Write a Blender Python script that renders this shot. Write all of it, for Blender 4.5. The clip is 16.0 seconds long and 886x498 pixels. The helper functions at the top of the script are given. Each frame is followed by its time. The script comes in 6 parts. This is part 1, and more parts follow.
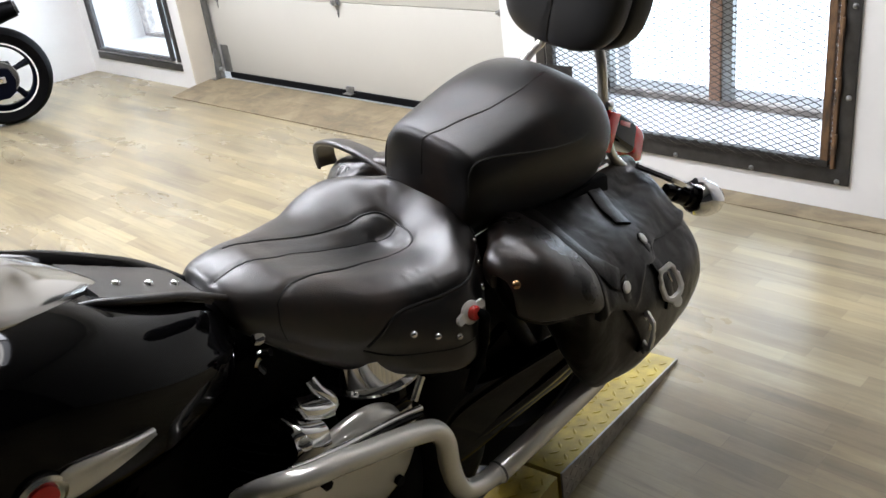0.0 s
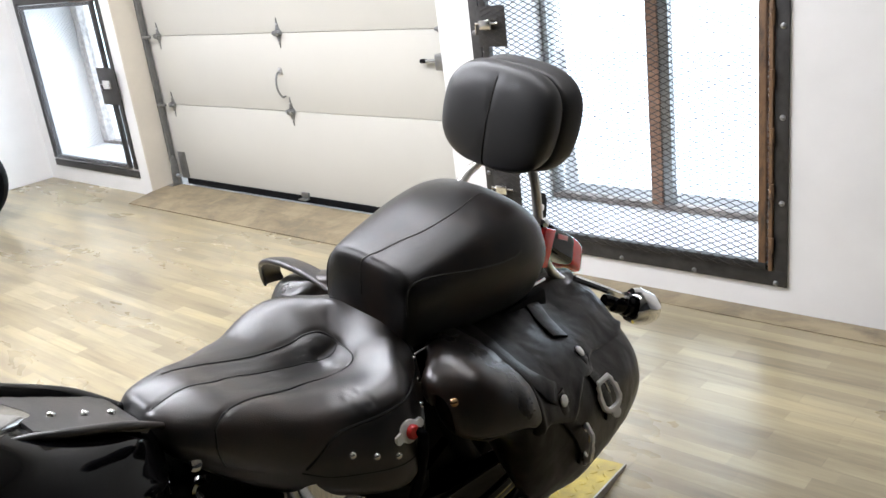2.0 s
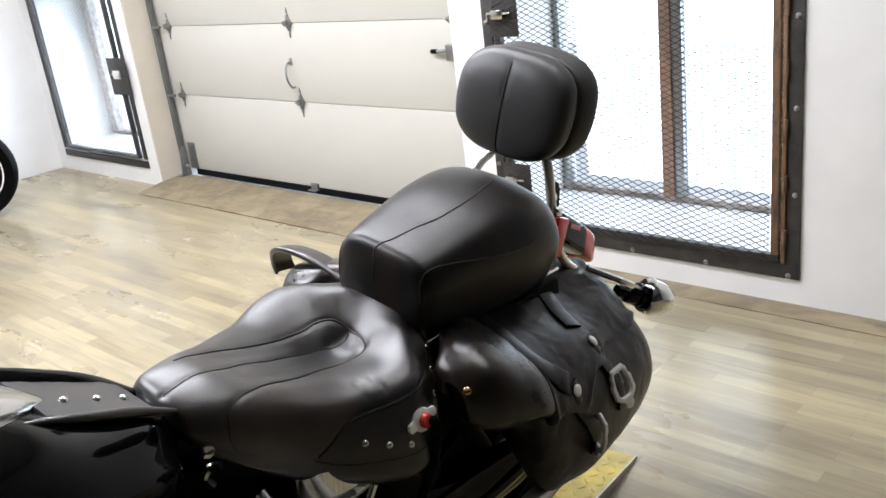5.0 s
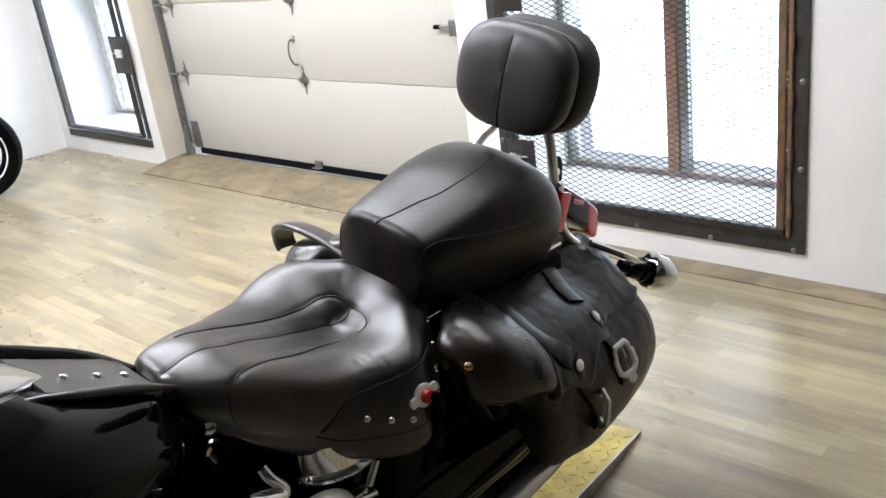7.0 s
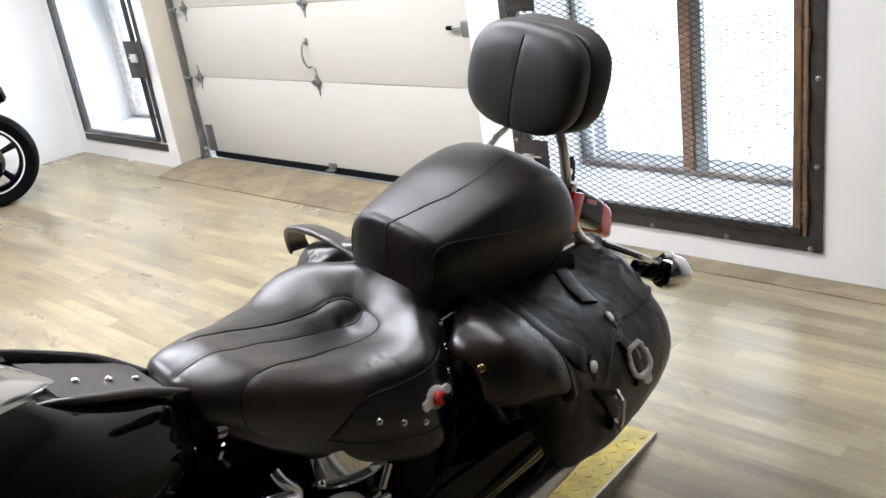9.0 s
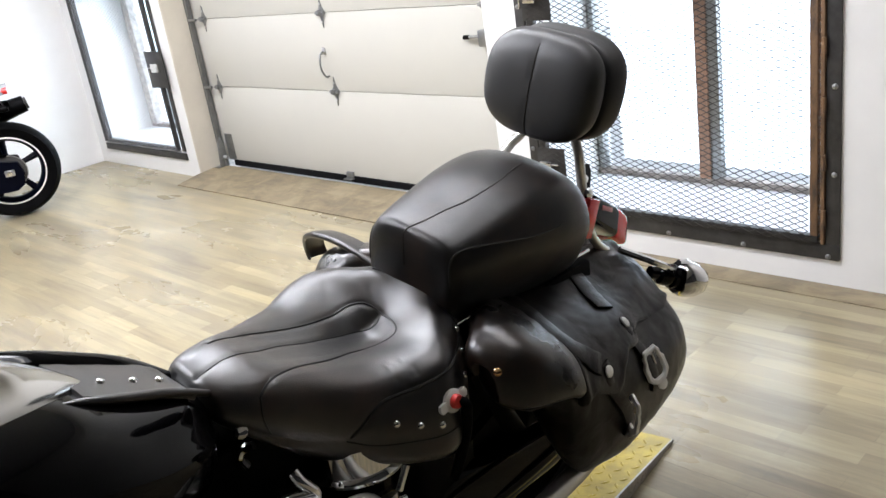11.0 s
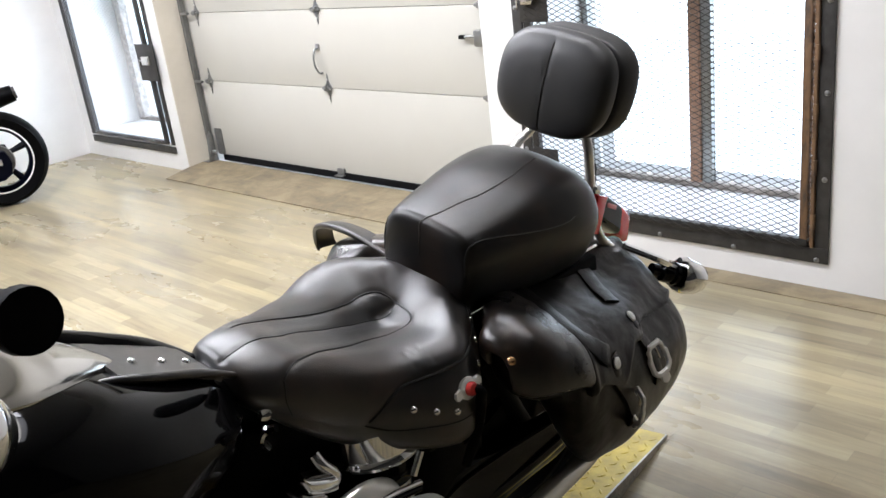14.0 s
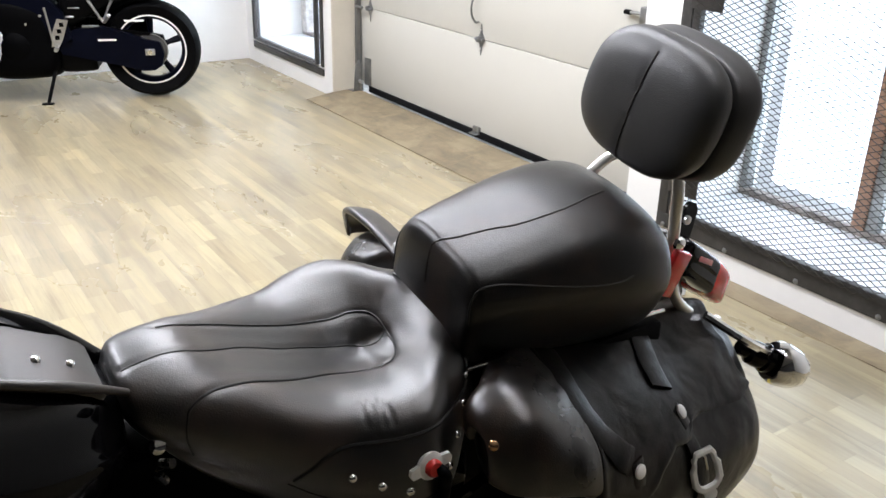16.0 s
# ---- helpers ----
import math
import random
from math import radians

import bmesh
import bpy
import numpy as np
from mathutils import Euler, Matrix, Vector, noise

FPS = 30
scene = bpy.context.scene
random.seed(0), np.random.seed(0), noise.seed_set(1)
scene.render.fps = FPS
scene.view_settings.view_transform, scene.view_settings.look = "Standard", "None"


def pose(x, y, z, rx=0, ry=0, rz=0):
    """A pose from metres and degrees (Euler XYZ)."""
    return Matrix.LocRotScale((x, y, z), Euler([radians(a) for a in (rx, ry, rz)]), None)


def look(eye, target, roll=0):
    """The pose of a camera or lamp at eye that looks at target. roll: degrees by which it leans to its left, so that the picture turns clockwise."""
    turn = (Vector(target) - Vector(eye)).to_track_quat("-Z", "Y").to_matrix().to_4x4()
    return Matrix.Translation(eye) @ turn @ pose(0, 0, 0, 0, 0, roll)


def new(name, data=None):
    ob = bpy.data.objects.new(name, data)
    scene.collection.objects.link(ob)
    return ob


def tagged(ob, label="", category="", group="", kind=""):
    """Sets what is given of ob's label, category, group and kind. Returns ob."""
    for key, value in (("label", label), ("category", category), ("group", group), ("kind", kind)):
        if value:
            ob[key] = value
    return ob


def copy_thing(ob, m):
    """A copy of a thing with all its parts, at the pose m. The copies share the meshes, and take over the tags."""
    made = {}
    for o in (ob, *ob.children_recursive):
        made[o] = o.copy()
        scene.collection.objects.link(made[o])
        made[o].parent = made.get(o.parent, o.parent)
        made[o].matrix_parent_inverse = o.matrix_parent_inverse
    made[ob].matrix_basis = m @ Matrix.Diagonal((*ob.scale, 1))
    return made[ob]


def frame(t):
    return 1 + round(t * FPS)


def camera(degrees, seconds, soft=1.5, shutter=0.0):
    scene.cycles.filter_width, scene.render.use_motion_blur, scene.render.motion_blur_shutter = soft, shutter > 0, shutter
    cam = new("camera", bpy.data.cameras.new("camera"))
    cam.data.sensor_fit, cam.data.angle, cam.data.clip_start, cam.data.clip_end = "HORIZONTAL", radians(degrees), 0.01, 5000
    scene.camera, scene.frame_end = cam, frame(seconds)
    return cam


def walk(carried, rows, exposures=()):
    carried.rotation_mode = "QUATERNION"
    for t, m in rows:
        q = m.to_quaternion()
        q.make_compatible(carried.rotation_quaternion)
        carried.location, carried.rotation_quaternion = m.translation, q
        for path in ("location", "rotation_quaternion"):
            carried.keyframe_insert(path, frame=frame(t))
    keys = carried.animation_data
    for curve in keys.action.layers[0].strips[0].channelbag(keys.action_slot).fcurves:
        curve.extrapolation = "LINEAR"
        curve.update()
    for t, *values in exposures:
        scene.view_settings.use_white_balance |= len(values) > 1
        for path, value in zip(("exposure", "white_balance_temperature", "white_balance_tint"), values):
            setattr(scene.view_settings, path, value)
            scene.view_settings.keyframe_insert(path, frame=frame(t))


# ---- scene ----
cam = camera(52.7, 16.0)
PATH = [
    (0, (0.233, 0.098, 1.456), (1.471, 1.412, 0.596), -7.6),
    (0.5, (0.245, 0.068, 1.492), (1.584, 1.359, 0.757), -7.0),
    (1, (0.249, 0.055, 1.505), (1.624, 1.333, 0.817), -7.4),
    (1.5, (0.249, 0.047, 1.509), (1.624, 1.334, 0.835), -7.5),
    (2, (0.248, 0.045, 1.507), (1.618, 1.336, 0.831), -7.2),
    (2.5, (0.251, 0.047, 1.505), (1.616, 1.344, 0.831), -7.1),
    (3, (0.25, 0.054, 1.503), (1.623, 1.346, 0.836), -6.8),
    (3.5, (0.249, 0.059, 1.499), (1.616, 1.349, 0.816), -7.1),
    (6, (0.245, 0.059, 1.491), (1.588, 1.369, 0.797), -7.2),
    (6.5, (0.254, 0.058, 1.485), (1.588, 1.364, 0.768), -7.7),
    (7, (0.256, 0.057, 1.487), (1.584, 1.361, 0.755), -7.7),
    (7.5, (0.267, 0.063, 1.478), (1.542, 1.377, 0.676), -10.1),
    (8, (0.274, 0.057, 1.482), (1.597, 1.362, 0.741), -9.3),
    (8.5, (0.268, 0.054, 1.486), (1.587, 1.373, 0.764), -9.0),
    (9, (0.265, 0.057, 1.484), (1.571, 1.387, 0.759), -8.5),
    (11.5, (0.248, 0.04, 1.485), (1.533, 1.404, 0.788), -8.8),
    (12, (0.249, 0.041, 1.481), (1.533, 1.393, 0.759), -8.1),
    (12.5, (0.246, 0.045, 1.477), (1.545, 1.369, 0.729), -7.2),
    (13, (0.241, 0.06, 1.472), (1.509, 1.423, 0.742), -7.5),
    (13.5, (0.229, 0.069, 1.473), (1.556, 1.383, 0.757), -7.2),
    (14, (0.176, 0.066, 1.488), (1.498, 1.391, 0.784), -7.2),
    (14.5, (0.133, 0.032, 1.511), (1.567, 1.243, 0.818), -4.6),
    (15, (0.171, 0.072, 1.495), (1.441, 1.432, 0.761), -5.2),
    (15.5, (0.386, 0.127, 1.472), (1.487, 1.622, 0.728), 1.5),
    (16, (0.581, 0.177, 1.475), (1.611, 1.698, 0.684), 1.5),
]
walk(cam, [(t, look(eye, target, roll)) for t, eye, target, roll in PATH])

# ---- world and lights ----
from mathutils import noise
from mathutils.bvhtree import BVHTree

world = bpy.data.worlds.new("daylight")
scene.world = world
world.use_nodes = True
_sky = world.node_tree.nodes.new("ShaderNodeTexSky")
_sky.sky_type, _sky.sun_disc = "NISHITA", False
_sky.sun_elevation, _sky.sun_rotation = radians(35), radians(200)
world.node_tree.links.new(_sky.outputs[0], world.node_tree.nodes["Background"].inputs[0])
world.node_tree.nodes["Background"].inputs[1].default_value = 0.12


def area(name, at, target, size, size_y, watts, colour):
    data = bpy.data.lights.new(name, "AREA")
    data.shape, data.size, data.size_y, data.energy, data.color = "RECTANGLE", size, size_y, watts, colour
    ob = new(name, data)
    ob.matrix_basis = look(at, target)
    return ob


LAMPS = [(1.9, 1.0), (1.9, 2.45), (1.9, 3.9), (1.9, 5.35), (0.2, 2.9), (0.2, 4.6)]
POWER = [10, 44, 48, 40, 62, 40]
WARM = (0.940, 0.960, 1.065)
for (lx, ly), watts in zip(LAMPS, POWER):
    area("lamp_light", (lx, ly, 2.79), (lx, ly + 0.001, 0), 0.42, 1.38, watts, WARM)
for wy, ww, watts in ((1.895, 1.2, 13), (6.30, 1.05, 16)):
    area("window_light", (3.87, wy, 0.76), (0, wy, 0.5), ww, 1.1, watts, (0.68, 0.83, 1.0))
scene.view_settings.exposure = 0.1


# ---- materials ----
def shader(name, base, rough=0.5, metal=0.0, coat=0.0, spec=0.5):
    m = bpy.data.materials.new(name)
    m.use_nodes = True
    b = m.node_tree.nodes["Principled BSDF"]
    b.inputs["Base Color"].default_value = (*base, 1)
    b.inputs["Roughness"].default_value = rough
    b.inputs["Metallic"].default_value = metal
    b.inputs["Coat Weight"].default_value = coat
    b.inputs["Specular IOR Level"].default_value = spec
    return m


def node(m, kind, **values):
    n = m.node_tree.nodes.new(kind)
    for key, value in values.items():
        n.inputs[key].default_value = value
    return n


def link(m, a, b):
    m.node_tree.links.new(a, b)


def coords(m, scale=(1, 1, 1), per_piece=False):
    c = node(m, "ShaderNodeTexCoord")
    mp = node(m, "ShaderNodeMapping", Scale=scale)
    link(m, c.outputs["Object"], mp.inputs["Vector"])
    if per_piece:
        info = node(m, "ShaderNodeObjectInfo")
        mul = m.node_tree.nodes.new("ShaderNodeVectorMath")
        mul.operation = "MULTIPLY"
        mul.inputs[1].default_value = (37.0, 91.0, 53.0)
        link(m, info.outputs["Random"], mul.inputs[0])
        link(m, mul.outputs[0], mp.inputs["Location"])
    return mp.outputs["Vector"]


def noise_of(m, vec, scale, detail=4.0, rough=0.55, dist=0.0):
    n = node(m, "ShaderNodeTexNoise", Scale=scale, Detail=detail, Roughness=rough, Distortion=dist)
    link(m, vec, n.inputs["Vector"])
    return n.outputs["Fac"]


def ramp(m, fac, stops):
    r = m.node_tree.nodes.new("ShaderNodeValToRGB")
    e = r.color_ramp.elements
    while len(e) < len(stops):
        e.new(0.5)
    for el, (pos, col) in zip(e, stops):
        el.position, el.color = pos, (*col, 1) if len(col) == 3 else col
    link(m, fac, r.inputs["Fac"])
    return r.outputs["Color"]


def mix(m, fac, a, b, mode="MIX"):
    n = m.node_tree.nodes.new("ShaderNodeMix")
    n.data_type, n.blend_type = "RGBA", mode
    for sock, v in ((n.inputs[0], fac), (n.inputs[6], a), (n.inputs[7], b)):
        if isinstance(v, (int, float)):
            sock.default_value = v
        elif isinstance(v, tuple):
            sock.default_value = (*v, 1)
        else:
            link(m, v, sock)
    return n.outputs[2]


def span(m, fac, lo, hi):
    n = node(m, "ShaderNodeMapRange")
    n.inputs["To Min"].default_value, n.inputs["To Max"].default_value = lo, hi
    link(m, fac, n.inputs["Value"])
    return n.outputs["Result"]


def surface(m, colour=None, rough=None, bump=None, strength=0.1, dist=0.002):
    b = m.node_tree.nodes["Principled BSDF"]
    if colour is not None:
        link(m, colour, b.inputs["Base Color"])
    if rough is not None:
        link(m, rough, b.inputs["Roughness"])
    if bump is not None:
        n = node(m, "ShaderNodeBump", Strength=strength, Distance=dist)
        link(m, bump, n.inputs["Height"])
        link(m, n.outputs[0], b.inputs["Normal"])
    return m


def leather(name, dark, worn, rough, fold=1.5, fold_scale=11.0, gloss=0.5):
    m = shader(name, dark, rough, spec=gloss)
    v = coords(m)
    big = noise_of(m, v, 7.0, 5, 0.6)
    folds = noise_of(m, v, fold_scale, 4, 0.5, 0.8)
    fine = noise_of(m, v, 420.0, 3, 0.6)
    cells = node(m, "ShaderNodeTexVoronoi", Scale=520.0)
    link(m, v, cells.inputs["Vector"])
    col = ramp(m, big, [(0.45, dark), (0.74, worn)])
    add = m.node_tree.nodes.new("ShaderNodeMath")
    add.operation = "MULTIPLY_ADD"
    add.inputs[1].default_value = 0.6
    link(m, cells.outputs["Distance"], add.inputs[0])
    link(m, fine, add.inputs[2])
    two = m.node_tree.nodes.new("ShaderNodeMath")
    two.operation = "MULTIPLY_ADD"
    two.inputs[1].default_value = fold
    link(m, folds, two.inputs[0])
    link(m, add.outputs[0], two.inputs[2])
    return surface(m, col, span(m, big, rough - 0.06, rough + 0.10), two.outputs[0], 0.30, 0.0009)


SEAT = leather("seat_leather", (0.0036, 0.0033, 0.0032), (0.034, 0.018, 0.0105), 0.36, 2.0, 9.0, 1.0)
BAG = leather("bag_leather", (0.0016, 0.0014, 0.0013), (0.012, 0.0066, 0.0042), 0.29, 9.0, 13.0, 0.19)
EARS = leather("worn_brown_leather", (0.0035, 0.0027, 0.0022), (0.046, 0.022, 0.011), 0.27, 3.0, 9.0, 0.85)
PILLION = leather("pillion_leather", (0.0032, 0.0028, 0.0026), (0.030, 0.016, 0.0095), 0.34, 2.0, 9.0, 0.50)
VINYL = leather("backrest_vinyl", (0.017, 0.017, 0.018), (0.027, 0.026, 0.027), 0.42, 1.5, 8.0, 0.75)
THREAD = shader("dark_thread", (0.03, 0.024, 0.02), 0.6)
PIPING = shader("seam_piping", (0.006, 0.0055, 0.005), 0.45)


def plain(name, base, rough, metal=0.0, var=0.12, scale=9.0, bump=0.0, coat=0.0, bscale=180.0, spec=0.5):
    m = shader(name, base, rough, metal, coat, spec)
    v = coords(m)
    f = noise_of(m, v, scale, 5, 0.6)
    lo = tuple(c * (1 - var) for c in base)
    hi = tuple(min(1, c * (1 + var)) for c in base)
    b = noise_of(m, v, bscale, 3) if bump else None
    return surface(m, ramp(m, f, [(0.3, lo), (0.7, hi)]), span(m, f, max(0.02, rough - 0.06), rough + 0.08), b, bump, 0.001)


CHROME = plain("chrome", (0.80, 0.80, 0.81), 0.05, 1.0, 0.03)
# console chrome with a greyer base, which mutes the lamps it mirrors
CONSOLE = plain("muted_chrome", (0.42, 0.41, 0.39), 0.13, 1.0, 0.05, 6)
NICKEL = plain("nickel", (0.78, 0.77, 0.75), 0.2, 1.0, 0.06)
BRASS = plain("brass", (0.55, 0.33, 0.17), 0.2, 1.0, 0.1, 60)
GLOSS = shader("gloss_black_paint", (0.0015, 0.0015, 0.0018), 0.05, 0, 0.0, 0.16)
BLACK = plain("satin_black", (0.0012, 0.0012, 0.0014), 0.42, 0, 0.2, 30, spec=0.05)
CASTING = plain("black_engine_casting", (0.0010, 0.0010, 0.0012), 0.5, 0.0, 0.3, 60, 0.1, spec=0.03)
ZINC = plain("bright_zinc", (0.88, 0.87, 0.85), 0.38, 0.15, 0.1, 60)
PINK = shader("pale_red_slot", (0.75, 0.25, 0.25), 0.3)
RUBBER = plain("rubber", (0.0018, 0.0018, 0.002), 0.6, 0, 0.25, 40, 0.12, spec=0.05)
REDLENS = shader("red_lens", (0.85, 0.028, 0.028), 0.2, 0, 0.6)
REDCAP = shader("red_plastic", (0.65, 0.035, 0.03), 0.3)
WHITE = plain("white_label", (0.8, 0.78, 0.74), 0.4)
WALL = plain("white_wall_paint", (0.79, 0.785, 0.77), 0.62, 0, 0.04, 2.6, 0.12, 0, 90)
CEIL = plain("ceiling_paint", (0.45, 0.45, 0.455), 0.8, 0, 0.08, 2.0)
# base for the walls out of view, darkened for what the bike mirrors
DARKWALL = plain("unseen_dark_wall", (0.035, 0.035, 0.036), 0.6, 0, 0.15, 1.5)
DOORW = plain("garage_door_paint", (0.535, 0.524, 0.474), 0.42, 0, 0.02, 2.2, 0.08, 0, 260)
STEEL = plain("dark_steel", (0.050, 0.048, 0.046), 0.5, 0.35, 0.35, 14, 0.1)
MESHM = plain("mesh_steel", (0.040, 0.036, 0.032), 0.5, 0.3, 0.3, 20)
GALV = plain("galvanised_steel", (0.30, 0.305, 0.30), 0.36, 0.85, 0.16, 24)
TRACK = plain("dull_track_steel", (0.15, 0.15, 0.142), 0.5, 0.5, 0.2, 16)
# mesh steel paled for the corner gate: the window's glare is in the colour
GLAREMESH = plain("mesh_steel_in_glare", (0.42, 0.43, 0.46), 0.5, 0.2, 0.1, 20)
# pale, partly metallic chrome: bright reflections of a light room are put into its colour
LITCHROME = plain("chrome_with_lit_tone", (0.84, 0.82, 0.77), 0.20, 0.60, 0.02, 3)
ALU = plain("cast_aluminium", (0.60, 0.60, 0.60), 0.3, 0.9, 0.12, 24)
SEAL = plain("door_seal_rubber", (0.004, 0.004, 0.005), 0.6, spec=0.1)
OUTFRAME = plain("brown_window_frame", (0.30, 0.17, 0.11), 0.55, 0, 0.25, 18)
JAMB = plain("cream_jamb_paint", (0.60, 0.55, 0.46), 0.5, 0, 0.06, 4)
SILL = plain("sill_paint", (0.72, 0.73, 0.74), 0.6, 0, 0.12, 5)
STILE = plain("chalky_window_stile", (0.46, 0.43, 0.40), 0.7, 0, 0.35, 30)
DIRT = plain("dirty_sill_edge", (0.25, 0.22, 0.20), 0.7, 0, 0.5, 16)
YELLOW = plain("yellow_tread_plate", (0.36, 0.26, 0.025), 0.34, 0.2, 0.35, 18)
TREAD = plain("bare_tread_plate", (0.40, 0.37, 0.33), 0.34, 0.6, 0.3, 30)
BLACKTREAD = plain("black_tread_plate", (0.03, 0.03, 0.032), 0.3, 0.4, 0.3, 30)
BLUE = shader("blue_paint", (0.010, 0.055, 0.50), 0.12, 0, 0.8)
WHITEP = shader("white_gloss_paint", (0.40, 0.40, 0.42), 0.15, 0, 0.6)
NAVY = plain("dark_blue_frame", (0.0010, 0.0016, 0.0055), 0.35, 0.0, 0.2, spec=0.07)


def rust():
    m = shader("rusty_bar", (0.16, 0.09, 0.05), 0.6, 0.2)
    v = coords(m, (1, 1, 0.35))
    f = noise_of(m, v, 26, 6, 0.65)
    return surface(m, ramp(m, f, [(0.32, (0.06, 0.045, 0.035)), (0.55, (0.20, 0.115, 0.06)), (0.75, (0.13, 0.08, 0.05))]), span(m, f, 0.4, 0.75), f, 0.2, 0.002)


def planks_wood():
    """Printed strips of many tones, long streaks and grain, worn grey in places."""
    m = shader("vinyl_plank", (0.40, 0.33, 0.22), 0.25, 0, 0.0, 0.65)
    long = coords(m, (7.0, 0.7, 1.0), True)
    fine = coords(m, (70.0, 4.0, 1.0), True)
    place = node(m, "ShaderNodeNewGeometry").outputs["Position"]
    split = node(m, "ShaderNodeSeparateXYZ")
    link(m, place, split.inputs[0])
    join = node(m, "ShaderNodeCombineXYZ")
    link(m, split.outputs[1], join.inputs[0])
    link(m, split.outputs[0], join.inputs[1])

    def strips(width, height, offset, lo, hi, gap):
        n = node(m, "ShaderNodeTexBrick", Scale=1.0)
        n.offset, n.offset_frequency = offset, 2
        n.inputs["Color1"].default_value, n.inputs["Color2"].default_value = (*lo, 1), (*hi, 1)
        n.inputs["Mortar"].default_value = (*gap, 1)
        n.inputs["Mortar Size"].default_value, n.inputs["Mortar Smooth"].default_value = 0.0009, 0.7
        n.inputs["Brick Width"].default_value, n.inputs["Row Height"].default_value = width, height
        link(m, join.outputs[0], n.inputs["Vector"])
        return n.outputs["Color"]
    tone = strips(0.47, 0.06, 0.37, (0.258, 0.215, 0.128), (0.396, 0.345, 0.212), (0.235, 0.195, 0.122))
    tone = mix(m, 0.6, tone, strips(0.71, 0.06, 0.61, (0.80, 0.79, 0.80), (1.12, 1.09, 1.03), (0.95, 0.95, 0.95)), "MULTIPLY")
    streak = noise_of(m, long, 1.7, 6, 0.6, 0.5)
    col = mix(m, 0.90, tone, ramp(m, streak, [(0.32, (0.56, 0.53, 0.52)), (0.48, (0.94, 0.92, 0.90)), (0.70, (1.18, 1.15, 1.06))]), "MULTIPLY")
    grain = noise_of(m, fine, 1.0, 5, 0.7)
    col = mix(m, 0.55, col, ramp(m, grain, [(0.32, (0.70, 0.67, 0.64)), (0.58, (1.03, 1.03, 1.02))]), "MULTIPLY")
    wide = node(m, "ShaderNodeMapping", Scale=(1.6, 0.7, 1.0))
    link(m, place, wide.inputs["Vector"])
    cloud = noise_of(m, wide.outputs["Vector"], 1.3, 5, 0.6, 0.3)
    worn = mix(m, 0.40, col, (0.38, 0.345, 0.27))
    col = mix(m, span(m, cloud, 0.0, 1.0), worn, col)
    # a ragged brown stain beside the stand, with the dimmer light there painted in
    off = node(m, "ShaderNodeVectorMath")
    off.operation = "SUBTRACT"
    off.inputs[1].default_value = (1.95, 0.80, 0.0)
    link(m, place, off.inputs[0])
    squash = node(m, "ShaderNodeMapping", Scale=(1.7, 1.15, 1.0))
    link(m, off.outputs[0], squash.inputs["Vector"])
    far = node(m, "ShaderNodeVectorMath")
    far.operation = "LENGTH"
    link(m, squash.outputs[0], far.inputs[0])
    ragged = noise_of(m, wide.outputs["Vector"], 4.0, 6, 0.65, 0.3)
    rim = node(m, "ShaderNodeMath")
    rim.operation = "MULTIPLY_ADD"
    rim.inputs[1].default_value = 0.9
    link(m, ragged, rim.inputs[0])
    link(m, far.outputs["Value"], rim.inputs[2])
    stain_dim = ramp(m, rim.outputs[0], [(0.35, (0.50, 0.46, 0.43)), (0.75, (0.70, 0.66, 0.63)), (1.0, (1, 1, 1))])
    col = mix(m, 0.9, col, stain_dim, "MULTIPLY")
    # small dents and scuffs
    dots = node(m, "ShaderNodeTexVoronoi", Scale=2.6)
    link(m, place, dots.inputs["Vector"])
    col = mix(m, 0.5, col, ramp(m, dots.outputs["Distance"], [(0.012, (0.42, 0.37, 0.33)), (0.030, (1, 1, 1))]), "MULTIPLY")
    return surface(m, col, span(m, cloud, 0.21, 0.36), grain, 0.08, 0.0006)


def plywood():
    m = shader("worn_plywood", (0.36, 0.27, 0.15), 0.55)
    v = coords(m, (5.0, 1.2, 1.0))
    f = noise_of(m, v, 3.0, 6, 0.65, 0.6)
    w = coords(m, (1, 1, 1))
    blot = noise_of(m, w, 4.5, 6, 0.66, 0.5)
    base = ramp(m, f, [(0.3, (0.13, 0.100, 0.065)), (0.52, (0.23, 0.185, 0.115)), (0.75, (0.31, 0.25, 0.16))])
    col = mix(m, 0.5, base, ramp(m, blot, [(0.40, (0.12, 0.095, 0.062)), (0.50, (0.23, 0.18, 0.11)), (0.58, (0.33, 0.27, 0.17))]))
    return surface(m, col, span(m, blot, 0.42, 0.7), f, 0.2, 0.002)


def glowing(name, colour, power):
    m = bpy.data.materials.new(name)
    m.use_nodes = True
    nt = m.node_tree
    nt.nodes.remove(nt.nodes["Principled BSDF"])
    e = node(m, "ShaderNodeEmission", Color=(*colour, 1), Strength=power)
    link(m, e.outputs[0], nt.nodes["Material Output"].inputs["Surface"])
    return m


def clear_glass():
    m = shader("window_glass", (1, 1, 1), 0.02)
    b = m.node_tree.nodes["Principled BSDF"]
    b.inputs["Transmission Weight"].default_value = 1.0
    b.inputs["IOR"].default_value = 1.02
    return m


RUST, PLANK, PLY, GLASS = rust(), planks_wood(), plywood(), clear_glass()
OUTSIDE = glowing("overcast_sky_glow", (0.80, 0.90, 1.0), 2.0)
TUBE = glowing("lamp_tube_glow", (1.0, 0.96, 0.9), 20.0)


# ---- building helpers ----
# the cruiser leans a little to its left; its parts are drawn upright and leant over
LEANING = [False]
LEAN = Matrix.Translation((0, 1.19, 0.90)) @ Matrix.Rotation(radians(6.5), 4, "X") @ Matrix.Translation((0, -1.19, -0.90))


